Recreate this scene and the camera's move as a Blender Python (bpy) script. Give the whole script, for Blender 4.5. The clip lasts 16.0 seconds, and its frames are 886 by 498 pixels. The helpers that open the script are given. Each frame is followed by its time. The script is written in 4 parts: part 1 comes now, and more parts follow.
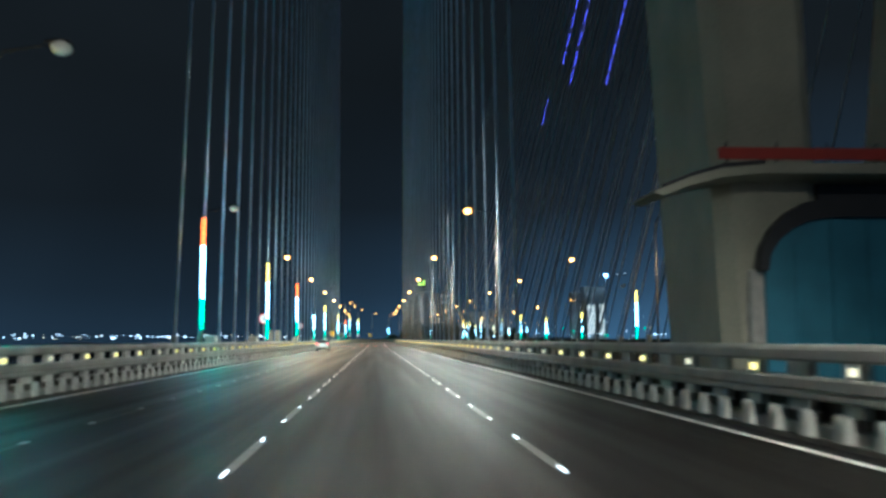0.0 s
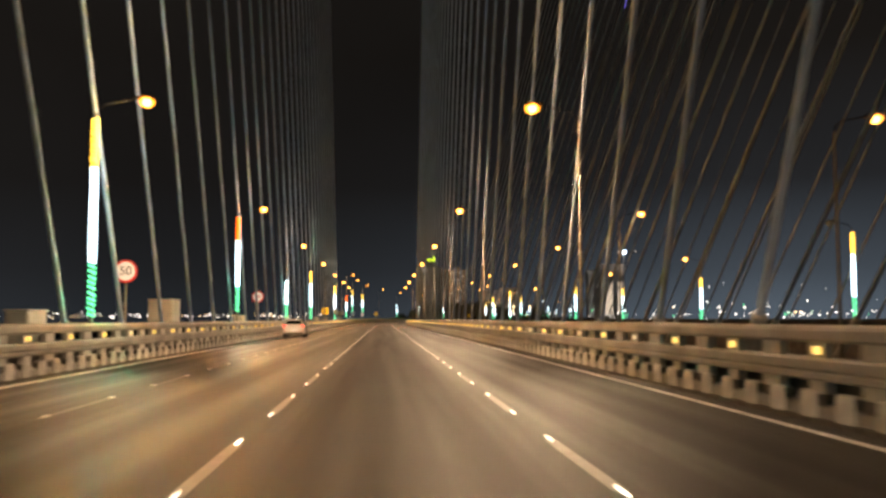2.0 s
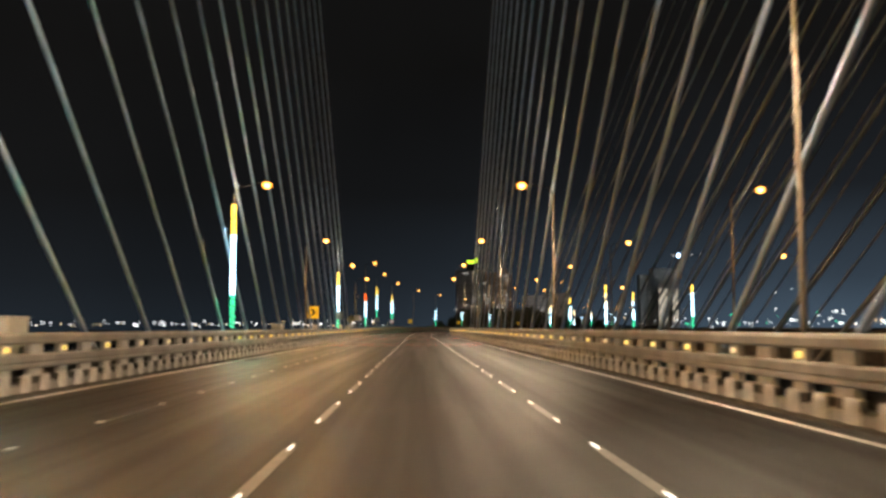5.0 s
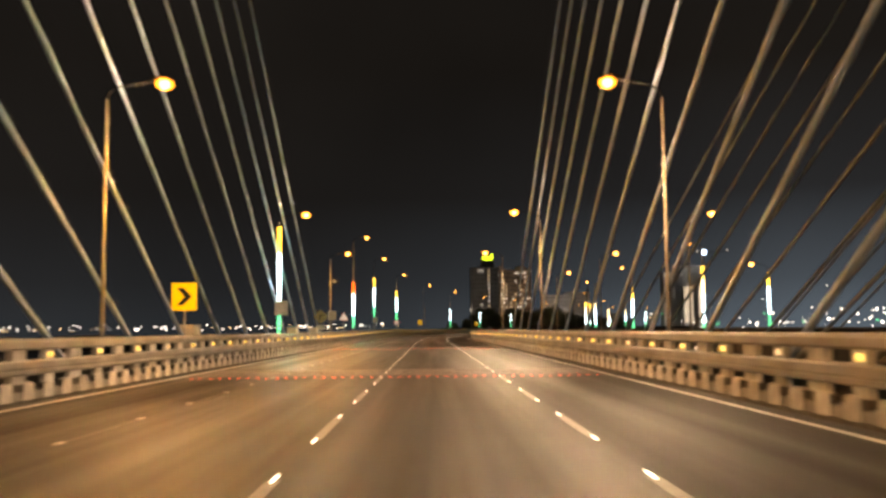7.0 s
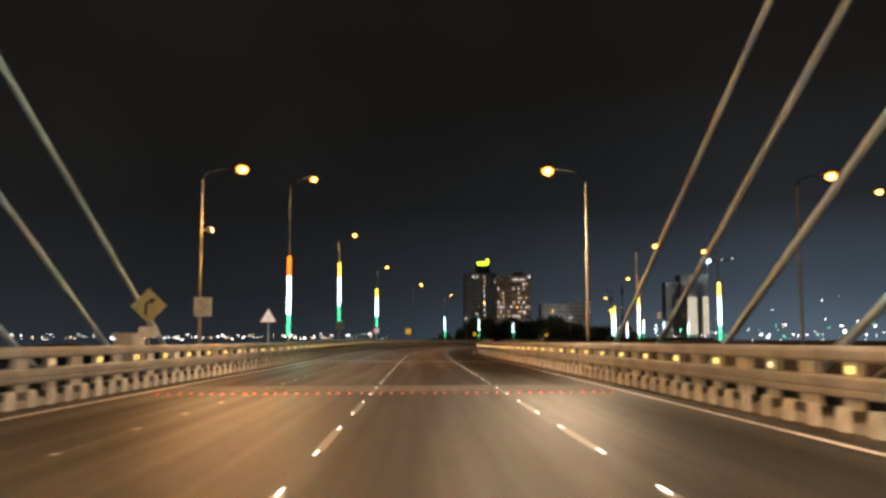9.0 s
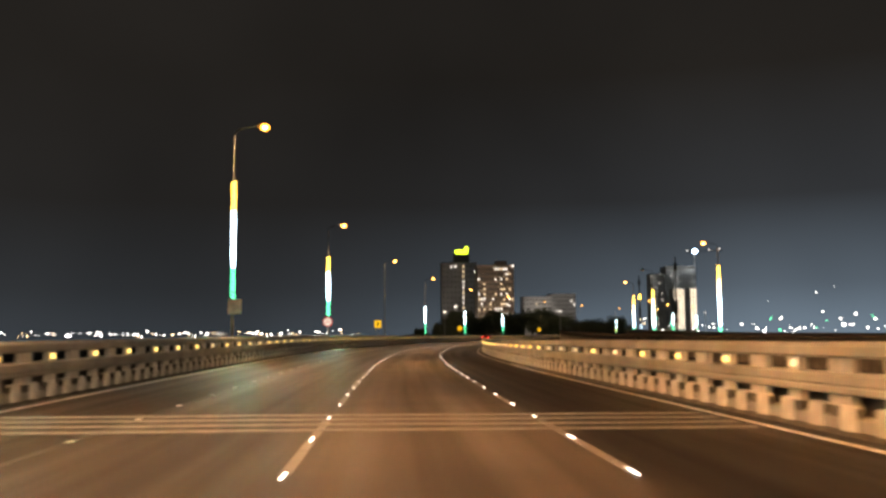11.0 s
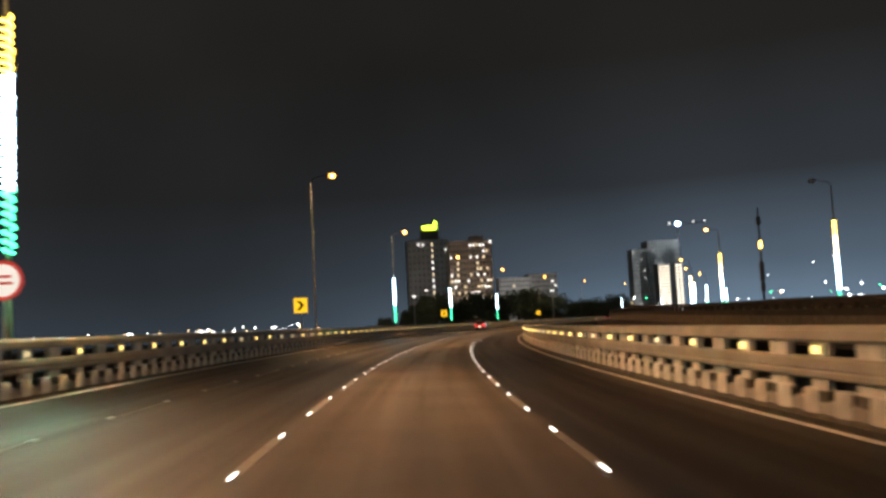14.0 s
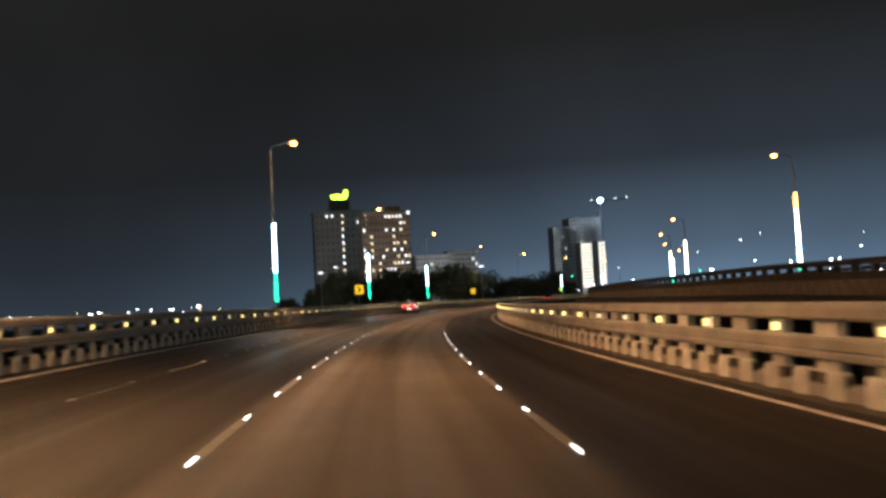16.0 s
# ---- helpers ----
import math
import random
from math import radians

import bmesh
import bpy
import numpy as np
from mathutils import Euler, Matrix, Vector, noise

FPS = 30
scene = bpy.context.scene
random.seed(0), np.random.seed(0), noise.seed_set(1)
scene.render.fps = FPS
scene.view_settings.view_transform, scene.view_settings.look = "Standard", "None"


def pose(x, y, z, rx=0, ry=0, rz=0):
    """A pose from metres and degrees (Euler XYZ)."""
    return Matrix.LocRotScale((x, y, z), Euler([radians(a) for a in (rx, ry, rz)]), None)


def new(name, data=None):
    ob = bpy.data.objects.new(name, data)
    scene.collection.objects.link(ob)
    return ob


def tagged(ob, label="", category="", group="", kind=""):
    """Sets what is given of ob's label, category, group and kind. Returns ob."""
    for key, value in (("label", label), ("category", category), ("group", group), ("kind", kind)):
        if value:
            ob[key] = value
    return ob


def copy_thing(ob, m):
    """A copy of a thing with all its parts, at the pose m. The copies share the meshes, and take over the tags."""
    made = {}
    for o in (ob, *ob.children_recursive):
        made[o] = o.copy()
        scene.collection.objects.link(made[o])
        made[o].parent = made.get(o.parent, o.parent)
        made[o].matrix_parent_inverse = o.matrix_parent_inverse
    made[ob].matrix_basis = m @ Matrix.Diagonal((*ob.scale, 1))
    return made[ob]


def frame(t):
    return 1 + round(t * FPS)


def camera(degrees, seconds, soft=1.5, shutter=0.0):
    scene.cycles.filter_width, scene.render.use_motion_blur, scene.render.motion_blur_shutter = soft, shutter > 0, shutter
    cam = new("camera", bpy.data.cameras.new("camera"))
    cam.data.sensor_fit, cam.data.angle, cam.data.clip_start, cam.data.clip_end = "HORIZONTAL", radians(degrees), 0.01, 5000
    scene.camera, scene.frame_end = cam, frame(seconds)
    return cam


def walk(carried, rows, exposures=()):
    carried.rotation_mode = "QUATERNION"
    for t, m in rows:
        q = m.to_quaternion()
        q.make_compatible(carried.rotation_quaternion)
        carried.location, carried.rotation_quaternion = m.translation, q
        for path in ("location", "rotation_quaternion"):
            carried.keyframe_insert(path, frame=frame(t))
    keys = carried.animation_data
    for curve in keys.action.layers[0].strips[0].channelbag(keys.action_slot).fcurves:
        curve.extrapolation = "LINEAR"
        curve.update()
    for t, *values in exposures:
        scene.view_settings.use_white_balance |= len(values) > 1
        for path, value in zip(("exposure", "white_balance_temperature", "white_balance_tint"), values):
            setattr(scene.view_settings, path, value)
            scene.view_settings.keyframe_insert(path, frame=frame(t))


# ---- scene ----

# ---- the road's line: straight along y, then a right-hand, banked curve ----
CURVE_FROM, CURVE_FULL, BEND, BANK = 273.0, 348.7, 0.001426, math.radians(1.75)
S_MIN, S_MAX = -120, 900
line_x, line_y, line_h, line_b = [0.0], [float(S_MIN)], [0.0], [0.0]
for step in range(S_MIN, S_MAX):
    grow = min(1.0, max(0.0, (step - CURVE_FROM) / (CURVE_FULL - CURVE_FROM)))
    tighter = 0.0003 * min(1.0, max(0.0, (step - 440) / 30))
    line_h.append(line_h[-1] - BEND * grow - tighter)
    line_x.append(line_x[-1] - math.sin(line_h[-1]))
    line_y.append(line_y[-1] + math.cos(line_h[-1]))
    line_b.append(BANK * grow)


def on_line(s):
    """The line's x, y, heading and bank s metres along."""
    i = min(max(s - S_MIN, 0.0), S_MAX - S_MIN - 1.001)
    j = int(i)
    w = i - j
    return [a[j] * (1 - w) + a[j + 1] * w for a in (line_x, line_y, line_h, line_b)]


def at(s, u=0.0, z=0.0):
    """The place s metres along the road, u to the right of its middle lane, z above its surface."""
    x, y, h, b = on_line(s)
    return Vector((x + u * math.cos(h), y + u * math.sin(h), z - u * math.tan(b)))


def upright(s, u, z=0.0, yaw=0.0):
    """A standing thing's pose beside the road; its own y runs along the road."""
    return Matrix.Translation(at(s, u, z)) @ Matrix.Rotation(on_line(s)[2] + radians(yaw), 4, "Z")


def lying(s, u, z=0.0):
    """The pose of a thing that lies on the banked road."""
    return upright(s, u, z) @ Matrix.Rotation(on_line(s)[3], 4, "Y")


def far_lift(s):
    """How much higher the opposite carriageway runs than this one."""
    return min(1.0, max(0.0, (s - 310) / 125)) ** 1.5


def at_far(s, u, z=0.0):
    x, y, h, b = on_line(s)
    return Vector((x + u * math.cos(h), y + u * math.sin(h), z + far_lift(s)))


def upright_far(s, u, z=0.0):
    return Matrix.Translation(at_far(s, u, z)) @ Matrix.Rotation(on_line(s)[2], 4, "Z")


# ---- camera: seconds, metres along, metres aside, yaw, pitch, roll ----
EYE = 1.483
cam = camera(50.9, 16.0, soft=3.0, shutter=0.3)
drive = [
    (0.0, 0.00, -0.22, -4.11, 5.53, 0.30), (0.5, 12.30, -0.22, -4.05, 6.01, -0.24), (1.0, 25.20, -0.19, -3.96, 6.19, 0.05),
    (1.5, 37.34, -0.16, -3.92, 4.86, -0.05), (2.0, 50.12, -0.15, -3.66, 4.29, 0.20), (2.5, 62.06, -0.16, -3.24, 4.28, 0.22),
    (3.0, 75.09, -0.18, -2.65, 4.16, 0.66), (3.5, 87.69, -0.25, -2.25, 4.19, 0.29), (4.0, 100.13, -0.28, -2.05, 4.35, 0.06),
    (6.5, 161.48, -0.33, -0.74, 5.24, 0.56), (7.0, 174.15, -0.32, -0.79, 4.96, 0.56), (7.5, 185.95, -0.31, -0.80, 5.02, 0.55),
    (8.0, 198.10, -0.35, -0.97, 5.29, 0.35), (8.5, 209.39, -0.43, -1.22, 5.66, 0.10), (9.0, 221.80, -0.52, -1.42, 5.62, 0.20),
    (11.5, 283.97, -0.73, -3.36, 5.14, 0.42), (12.0, 296.25, -0.60, -3.38, 4.52, 0.42), (12.5, 308.15, -0.28, -3.23, 4.57, 1.32),
    (13.0, 319.77, -0.22, -3.14, 4.58, 1.12), (13.5, 331.72, -0.22, -3.12, 4.41, 1.55), (14.0, 343.59, -0.06, -2.66, 4.66, 2.9),
    (14.5, 355.41, -0.07, -2.79, 3.48, 3.7), (15.0, 367.15, -0.01, -4.96, 3.51, 2.65), (15.5, 378.92, 0.01, -4.37, 3.36, 2.95),
    (16.0, 391.40, 0.01, -4.27, 3.24, 3.09)]
rows = []
for t, s, u, yaw, pitch, roll in drive:
    eye = at(s, u, EYE)
    rows.append((t, pose(eye.x, eye.y, eye.z, 90 + pitch, roll, math.degrees(on_line(s)[2]) + yaw)))
walk(cam, rows, exposures=[
    (0.0, 0.78, 4600, -9), (0.6, 0.88, 5750, -2), (1.1, 1.0, 6900, 8), (1.6, 0.58, 8800, 20), (2.5, 0.38, 7400, 11), (3.5, 0.2, 6300, 9), (4.1, 0.05, 6900, 9), (6.4, 0.36, 6900, 8),
    (7.1, 0.6, 9300, 18), (7.5, 0.35, 9300, 18), (8.0, 0.22, 6950, 9), (8.5, 0.56, 7700, 9), (9.0, 0.6, 7500, 12), (11.5, 1.48, 8300, 14), (12.0, 1.52, 8300, 15),
    (12.5, 1.45, 8300, 15), (13.0, 1.45, 8500, 14), (14.0, 1.38, 7200, 10), (15.5, 1.3, 7300, 11), (16.0, 1.33, 6450, 7)])

# ---- night sky: a dim glow over the town ahead and to the right ----
world = bpy.data.worlds.new("night_sky")
scene.world = world
world.use_nodes = True
wn, wl = world.node_tree.nodes, world.node_tree.links
geo = wn.new("ShaderNodeTexCoord")
split = wn.new("ShaderNodeSeparateXYZ")
wl.new(geo.outputs["Generated"], split.inputs[0])
rise = wn.new("ShaderNodeValToRGB")
wl.new(split.outputs["Z"], rise.inputs[0])
rise.color_ramp.elements[0].position, rise.color_ramp.elements[0].color = 0.0, (0.022, 0.036, 0.055, 1)
rise.color_ramp.elements[1].position, rise.color_ramp.elements[1].color = 0.27, (0.0, 0.0, 0.0, 1)
for place, colour in ((0.05, (0.0118, 0.0190, 0.0290, 1)), (0.14, (0.0024, 0.0036, 0.0054, 1))):
    stop = rise.color_ramp.elements.new(place)
    stop.color = colour
side = wn.new("ShaderNodeMapRange")
side.interpolation_type = "SMOOTHSTEP"
wl.new(split.outputs["X"], side.inputs["Value"])
for key, value in (("From Min", -0.2), ("From Max", 0.5), ("To Min", 0.40), ("To Max", 2.3)):
    side.inputs[key].default_value = value
haze = wn.new("ShaderNodeTexNoise")
haze.inputs["Scale"].default_value, haze.inputs["Detail"].default_value = 2.2, 3.0
wl.new(geo.outputs["Generated"], haze.inputs["Vector"])
hazy = wn.new("ShaderNodeMapRange")
for key, value in (("From Min", 0.3), ("From Max", 0.7), ("To Min", 0.75), ("To Max", 1.25)):
    hazy.inputs[key].default_value = value
wl.new(haze.outputs["Fac"], hazy.inputs["Value"])
town_glow = wn.new("ShaderNodeVectorMath")
town_glow.operation = "SCALE"
wl.new(rise.outputs["Color"], town_glow.inputs[0])
wl.new(side.outputs[0], town_glow.inputs["Scale"])
night = wn.new("ShaderNodeVectorMath")
night.operation = "ADD"
night.inputs[1].default_value = (0.0056, 0.0056, 0.0058)
wl.new(town_glow.outputs[0], night.inputs[0])
wl.new(night.outputs[0], wn["Background"].inputs["Color"])
wl.new(hazy.outputs[0], wn["Background"].inputs["Strength"])

SODIUM = (1.0, 0.50, 0.18)
TALL_TONE = (1.0, 0.475, 0.195)
MEDIAN_TONE = (1.0, 0.76, 0.54)
STRAY = (1.0, 0.75, 0.53)
LAMP_WATTS = 2700
ROPE_LIGHT = {"orange": ((1.0, 0.22, 0.03), 130), "yellow": ((1.0, 0.62, 0.10), 130), "white": ((0.42, 0.72, 1.0), 260), "green": ((0.05, 1.0, 0.50), 150)}


# ---- materials ----
def material(name, colour, rough=0.6, metal=0.0, vary=0.25, scale=3.0, fine=60.0, bump=0.15, glow=None, glow_strength=0.0, speck=0.0, by_object=0.0, coat=0.0):
    """A surface with broad stains, fine grain and relief at real size."""
    m = bpy.data.materials.new(name)
    m.use_nodes = True
    n, l = m.node_tree.nodes, m.node_tree.links
    b = n["Principled BSDF"]
    b.inputs["Roughness"].default_value, b.inputs["Metallic"].default_value = rough, metal
    if coat:
        b.inputs["Coat Weight"].default_value, b.inputs["Coat Roughness"].default_value = coat, 0.08
    tc = n.new("ShaderNodeTexCoord")
    broad, grain = n.new("ShaderNodeTexNoise"), n.new("ShaderNodeTexNoise")
    broad.inputs["Scale"].default_value, broad.inputs["Detail"].default_value = scale, 6.0
    grain.inputs["Scale"].default_value, grain.inputs["Detail"].default_value = fine, 4.0
    l.new(tc.outputs["Object"], broad.inputs["Vector"])
    l.new(tc.outputs["Object"], grain.inputs["Vector"])
    add = n.new("ShaderNodeMath")
    add.operation = "MULTIPLY_ADD"
    l.new(grain.outputs["Fac"], add.inputs[0])
    add.inputs[1].default_value = 0.4
    l.new(broad.outputs["Fac"], add.inputs[2])
    span = n.new("ShaderNodeMapRange")
    l.new(add.outputs[0], span.inputs["Value"])
    for key, value in (("From Min", 0.45), ("From Max", 0.95), ("To Min", 1 - vary), ("To Max", 1 + vary * 0.6)):
        span.inputs[key].default_value = value
    factor = span.outputs[0]
    if by_object:
        info = n.new("ShaderNodeObjectInfo")
        own = n.new("ShaderNodeMapRange")
        l.new(info.outputs["Random"], own.inputs["Value"])
        own.inputs["To Min"].default_value, own.inputs["To Max"].default_value = 1 - by_object, 1 + by_object
        mul = n.new("ShaderNodeMath")
        mul.operation = "MULTIPLY"
        l.new(factor, mul.inputs[0])
        l.new(own.outputs[0], mul.inputs[1])
        factor = mul.outputs[0]
    tint = n.new("ShaderNodeVectorMath")
    tint.operation = "SCALE"
    tint.inputs[0].default_value = colour
    l.new(factor, tint.inputs["Scale"])
    l.new(tint.outputs[0], b.inputs["Base Color"])
    rr = n.new("ShaderNodeMapRange")
    l.new(broad.outputs["Fac"], rr.inputs["Value"])
    for key, value in (("From Min", 0.3), ("From Max", 0.7), ("To Min", max(0.02, rough - 0.1)), ("To Max", min(1, rough + 0.1))):
        rr.inputs[key].default_value = value
    l.new(rr.outputs[0], b.inputs["Roughness"])
    if bump:
        bp = n.new("ShaderNodeBump")
        bp.inputs["Strength"].default_value, bp.inputs["Distance"].default_value = bump, 0.01
        l.new(grain.outputs["Fac"], bp.inputs["Height"])
        l.new(bp.outputs[0], b.inputs["Normal"])
    if glow:
        b.inputs["Emission Color"].default_value, b.inputs["Emission Strength"].default_value = (*glow, 1), glow_strength
    return m


def asphalt_material():
    """Worn asphalt: dark aggregate, paler wheel tracks along the lanes, patches, tar stains and painted lane light. The
    UV map holds metres along and aside.
    """
    m = material("worn_asphalt", (0.044, 0.038, 0.032), 0.66, vary=0.3, scale=0.35, fine=90, bump=0.5)
    n, l = m.node_tree.nodes, m.node_tree.links
    b = n["Principled BSDF"]
    uv = n.new("ShaderNodeUVMap")
    uv.uv_map = "road"
    stretch = n.new("ShaderNodeMapping")
    stretch.inputs["Scale"].default_value = (1.1, 0.02, 1)
    l.new(uv.outputs[0], stretch.inputs["Vector"])
    tracks = n.new("ShaderNodeTexNoise")
    tracks.inputs["Scale"].default_value, tracks.inputs["Detail"].default_value = 1.0, 3.0
    l.new(stretch.outputs[0], tracks.inputs["Vector"])
    wear = n.new("ShaderNodeMapRange")
    l.new(tracks.outputs["Fac"], wear.inputs["Value"])
    for key, value in (("From Min", 0.3), ("From Max", 0.7), ("To Min", 0.66), ("To Max", 1.36)):
        wear.inputs[key].default_value = value
    old = b.inputs["Base Color"].links[0].from_node
    # lanes: headlight painted as a paler middle lane, the dimmer lanes beside it darkened
    place = n.new("ShaderNodeSeparateXYZ")
    l.new(uv.outputs[0], place.inputs[0])

    def ease(value, lo, hi, out_lo, out_hi):
        r = n.new("ShaderNodeMapRange")
        r.interpolation_type = "SMOOTHSTEP"
        l.new(value, r.inputs["Value"])
        for key, number in (("From Min", lo), ("From Max", hi), ("To Min", out_lo), ("To Max", out_hi)):
            r.inputs[key].default_value = number
        return r.outputs[0]

    def join(kind, x, y):
        j = n.new("ShaderNodeMath")
        j.operation = kind
        for k, value in enumerate((x, y)):
            if isinstance(value, float):
                j.inputs[k].default_value = value
            else:
                l.new(value, j.inputs[k])
        return j.outputs[0]

    ragged = join("MULTIPLY_ADD", tracks.outputs["Fac"], 0.5)
    ragged.node.inputs[2].default_value = -0.25
    aside = join("ADD", place.outputs["X"], ragged)
    right = ease(aside, 1.65, 2.15, 0.0, 1.0)
    left = ease(aside, -2.3, -1.6, 1.0, 0.0)
    middle = join("SUBTRACT", join("SUBTRACT", 1.0, right), left)
    # base tone along the road follows how brightly each stretch is lit
    tone = join("ADD", join("ADD", ease(place.outputs["Y"], 100, 175, 0.40, 0.68), ease(place.outputs["Y"], 255, 300, 0.0, 0.32)), join("MULTIPLY", middle, join("ADD", ease(place.outputs["Y"], 255, 300, 0.02, 1.7), ease(place.outputs["Y"], 325, 365, 0.0, 0.7))))
    tone = join("ADD", tone, join("MULTIPLY", right, ease(place.outputs["Y"], 255, 300, -0.16, -0.48)))
    tone = join("ADD", tone, join("MULTIPLY", left, join("ADD", ease(place.outputs["Y"], 100, 160, -0.16, 0.0), ease(place.outputs["Y"], 325, 365, 0.0, -0.8))))
    worn = n.new("ShaderNodeVectorMath")
    worn.operation = "SCALE"
    l.new(old.outputs[0], worn.inputs[0])
    l.new(join("MULTIPLY", wear.outputs[0], tone), worn.inputs["Scale"])
    l.new(worn.outputs[0], b.inputs["Base Color"])
    polish = n.new("ShaderNodeMapRange")
    l.new(tracks.outputs["Fac"], polish.inputs["Value"])
    for key, value in (("From Min", 0.3), ("From Max", 0.7), ("To Min", 0.64), ("To Max", 0.44)):
        polish.inputs[key].default_value = value
    l.new(polish.outputs[0], b.inputs["Roughness"])
    b.inputs["Specular IOR Level"].default_value = 0.3
    return m


M_ROAD = asphalt_material()
M_CONC = material("weathered_concrete", (0.34, 0.325, 0.30), 0.75, vary=0.4, scale=0.8, fine=40, bump=0.3)
# the concrete again, darkened to keep the opposite parapets in shade
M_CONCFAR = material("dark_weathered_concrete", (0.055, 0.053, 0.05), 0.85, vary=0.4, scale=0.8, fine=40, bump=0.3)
M_BLOCK = material("whitewashed_concrete", (0.60, 0.585, 0.55), 0.7, vary=0.35, scale=2.5, fine=40, bump=0.25, by_object=0.16)
# dark concrete: shade painted into block sides, post feet and recesses
M_SHADE = material("sooty_unpainted_concrete", (0.14, 0.13, 0.115), 0.85, vary=0.4, scale=2.5, fine=40, bump=0.3)
M_PAINT = material("worn_white_road_paint", (0.84, 0.83, 0.80), 0.55, vary=0.45, scale=2.0, fine=70, bump=0.2)
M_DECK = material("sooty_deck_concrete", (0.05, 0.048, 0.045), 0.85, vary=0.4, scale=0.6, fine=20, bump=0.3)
M_DASH = material("worn_grey_lane_paint", (0.28, 0.27, 0.255), 0.6, vary=0.5, scale=2.5, fine=70, bump=0.2)
M_FAINT = material("almost_worn_off_lane_paint", (0.075, 0.072, 0.067), 0.6, vary=0.6, scale=2.5, fine=70, bump=0.2)
# stud emission stands in for headlight thrown back by the reflector
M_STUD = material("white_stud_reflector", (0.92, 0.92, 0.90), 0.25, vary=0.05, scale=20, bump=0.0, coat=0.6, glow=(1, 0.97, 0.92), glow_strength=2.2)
M_STUDDIM = material("dirty_stud_reflector", (0.62, 0.61, 0.59), 0.4, vary=0.4, scale=20, bump=0.0)
# red studs: returned headlight put into the emission as well
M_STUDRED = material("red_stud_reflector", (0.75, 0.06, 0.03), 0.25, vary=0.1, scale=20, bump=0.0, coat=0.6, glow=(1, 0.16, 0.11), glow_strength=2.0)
# both plate sheets emit in place of the headlight they send back
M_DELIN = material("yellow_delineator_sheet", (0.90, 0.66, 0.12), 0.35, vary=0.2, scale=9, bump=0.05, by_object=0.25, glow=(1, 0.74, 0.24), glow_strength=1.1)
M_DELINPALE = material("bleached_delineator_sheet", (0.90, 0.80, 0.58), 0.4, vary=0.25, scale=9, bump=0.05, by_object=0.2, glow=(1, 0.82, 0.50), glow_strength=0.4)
# darker sheath copy: weak light on the opposite cables put into the colour
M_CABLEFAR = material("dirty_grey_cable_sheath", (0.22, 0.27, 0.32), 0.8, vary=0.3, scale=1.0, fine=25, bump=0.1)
M_CABLE = material("blue_grey_cable_sheath", (0.40, 0.52, 0.70), 0.85, vary=0.25, scale=1.0, fine=25, bump=0.1)
M_POST = material("dull_galvanised_lamp_post", (0.24, 0.215, 0.17), 0.7, vary=0.3, scale=2, fine=50, bump=0.1)
# near black: the shade above the downward lamps put into arms and housings
M_HEAD = material("dark_cast_lamp_housing", (0.012, 0.012, 0.012), 0.95, vary=0.2, scale=5, bump=0.05)
M_STEEL = material("galvanised_steel", (0.42, 0.42, 0.41), 0.45, 0.6, vary=0.3, scale=2, fine=50, bump=0.1)
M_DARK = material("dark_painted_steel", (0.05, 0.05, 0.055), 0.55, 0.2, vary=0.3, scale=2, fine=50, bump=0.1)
M_PYLON = material("pylon_concrete", (0.46, 0.45, 0.36), 0.8, vary=0.35, scale=0.35, fine=20, bump=0.3)
M_BLUE = material("blue_steel_sheet", (0.10, 0.30, 0.44), 0.5, vary=0.3, scale=0.8, fine=30, bump=0.15)
M_REDBAND = material("red_painted_band", (0.45, 0.05, 0.035), 0.55, vary=0.3, scale=1.5, fine=30, bump=0.1)
M_BOX = material("cream_cabinet_paint", (0.55, 0.54, 0.48), 0.5, vary=0.25, scale=2, fine=40, bump=0.08)
M_LENS = material("sodium_lamp_glass", (0.0, 0.0, 0.0), 0.9, vary=0.05, bump=0.0, glow=(1.0, 0.36, 0.04), glow_strength=3.2)
M_LENS_FAR = material("far_sodium_lamp_glass", (0.0, 0.0, 0.0), 0.9, vary=0.05, bump=0.0, glow=(1.0, 0.38, 0.06), glow_strength=3.2)
for m in (M_LENS, M_LENS_FAR):  # clear bowl with amber emission as the lamp's halo; the bulb shows through
    n, l = m.node_tree.nodes, m.node_tree.links
    bowl, clear, both = n["Principled BSDF"], n.new("ShaderNodeBsdfTransparent"), n.new("ShaderNodeMixShader")
    bowl.inputs["Specular IOR Level"].default_value = 0.0
    both.inputs[0].default_value = 0.5
    l.new(clear.outputs[0], both.inputs[1])
    l.new(bowl.outputs[0], both.inputs[2])
    l.new(both.outputs[0], n["Material Output"].inputs["Surface"])
M_BULB = material("sodium_lamp_bulb", (0.0, 0.0, 0.0), 0.9, vary=0.05, bump=0.0, glow=(1.0, 0.49, 0.115), glow_strength=19.0)
M_LENS_OFF = material("unlit_lamp_glass", (0.55, 0.55, 0.5), 0.2, vary=0.1, bump=0.0, coat=0.5)
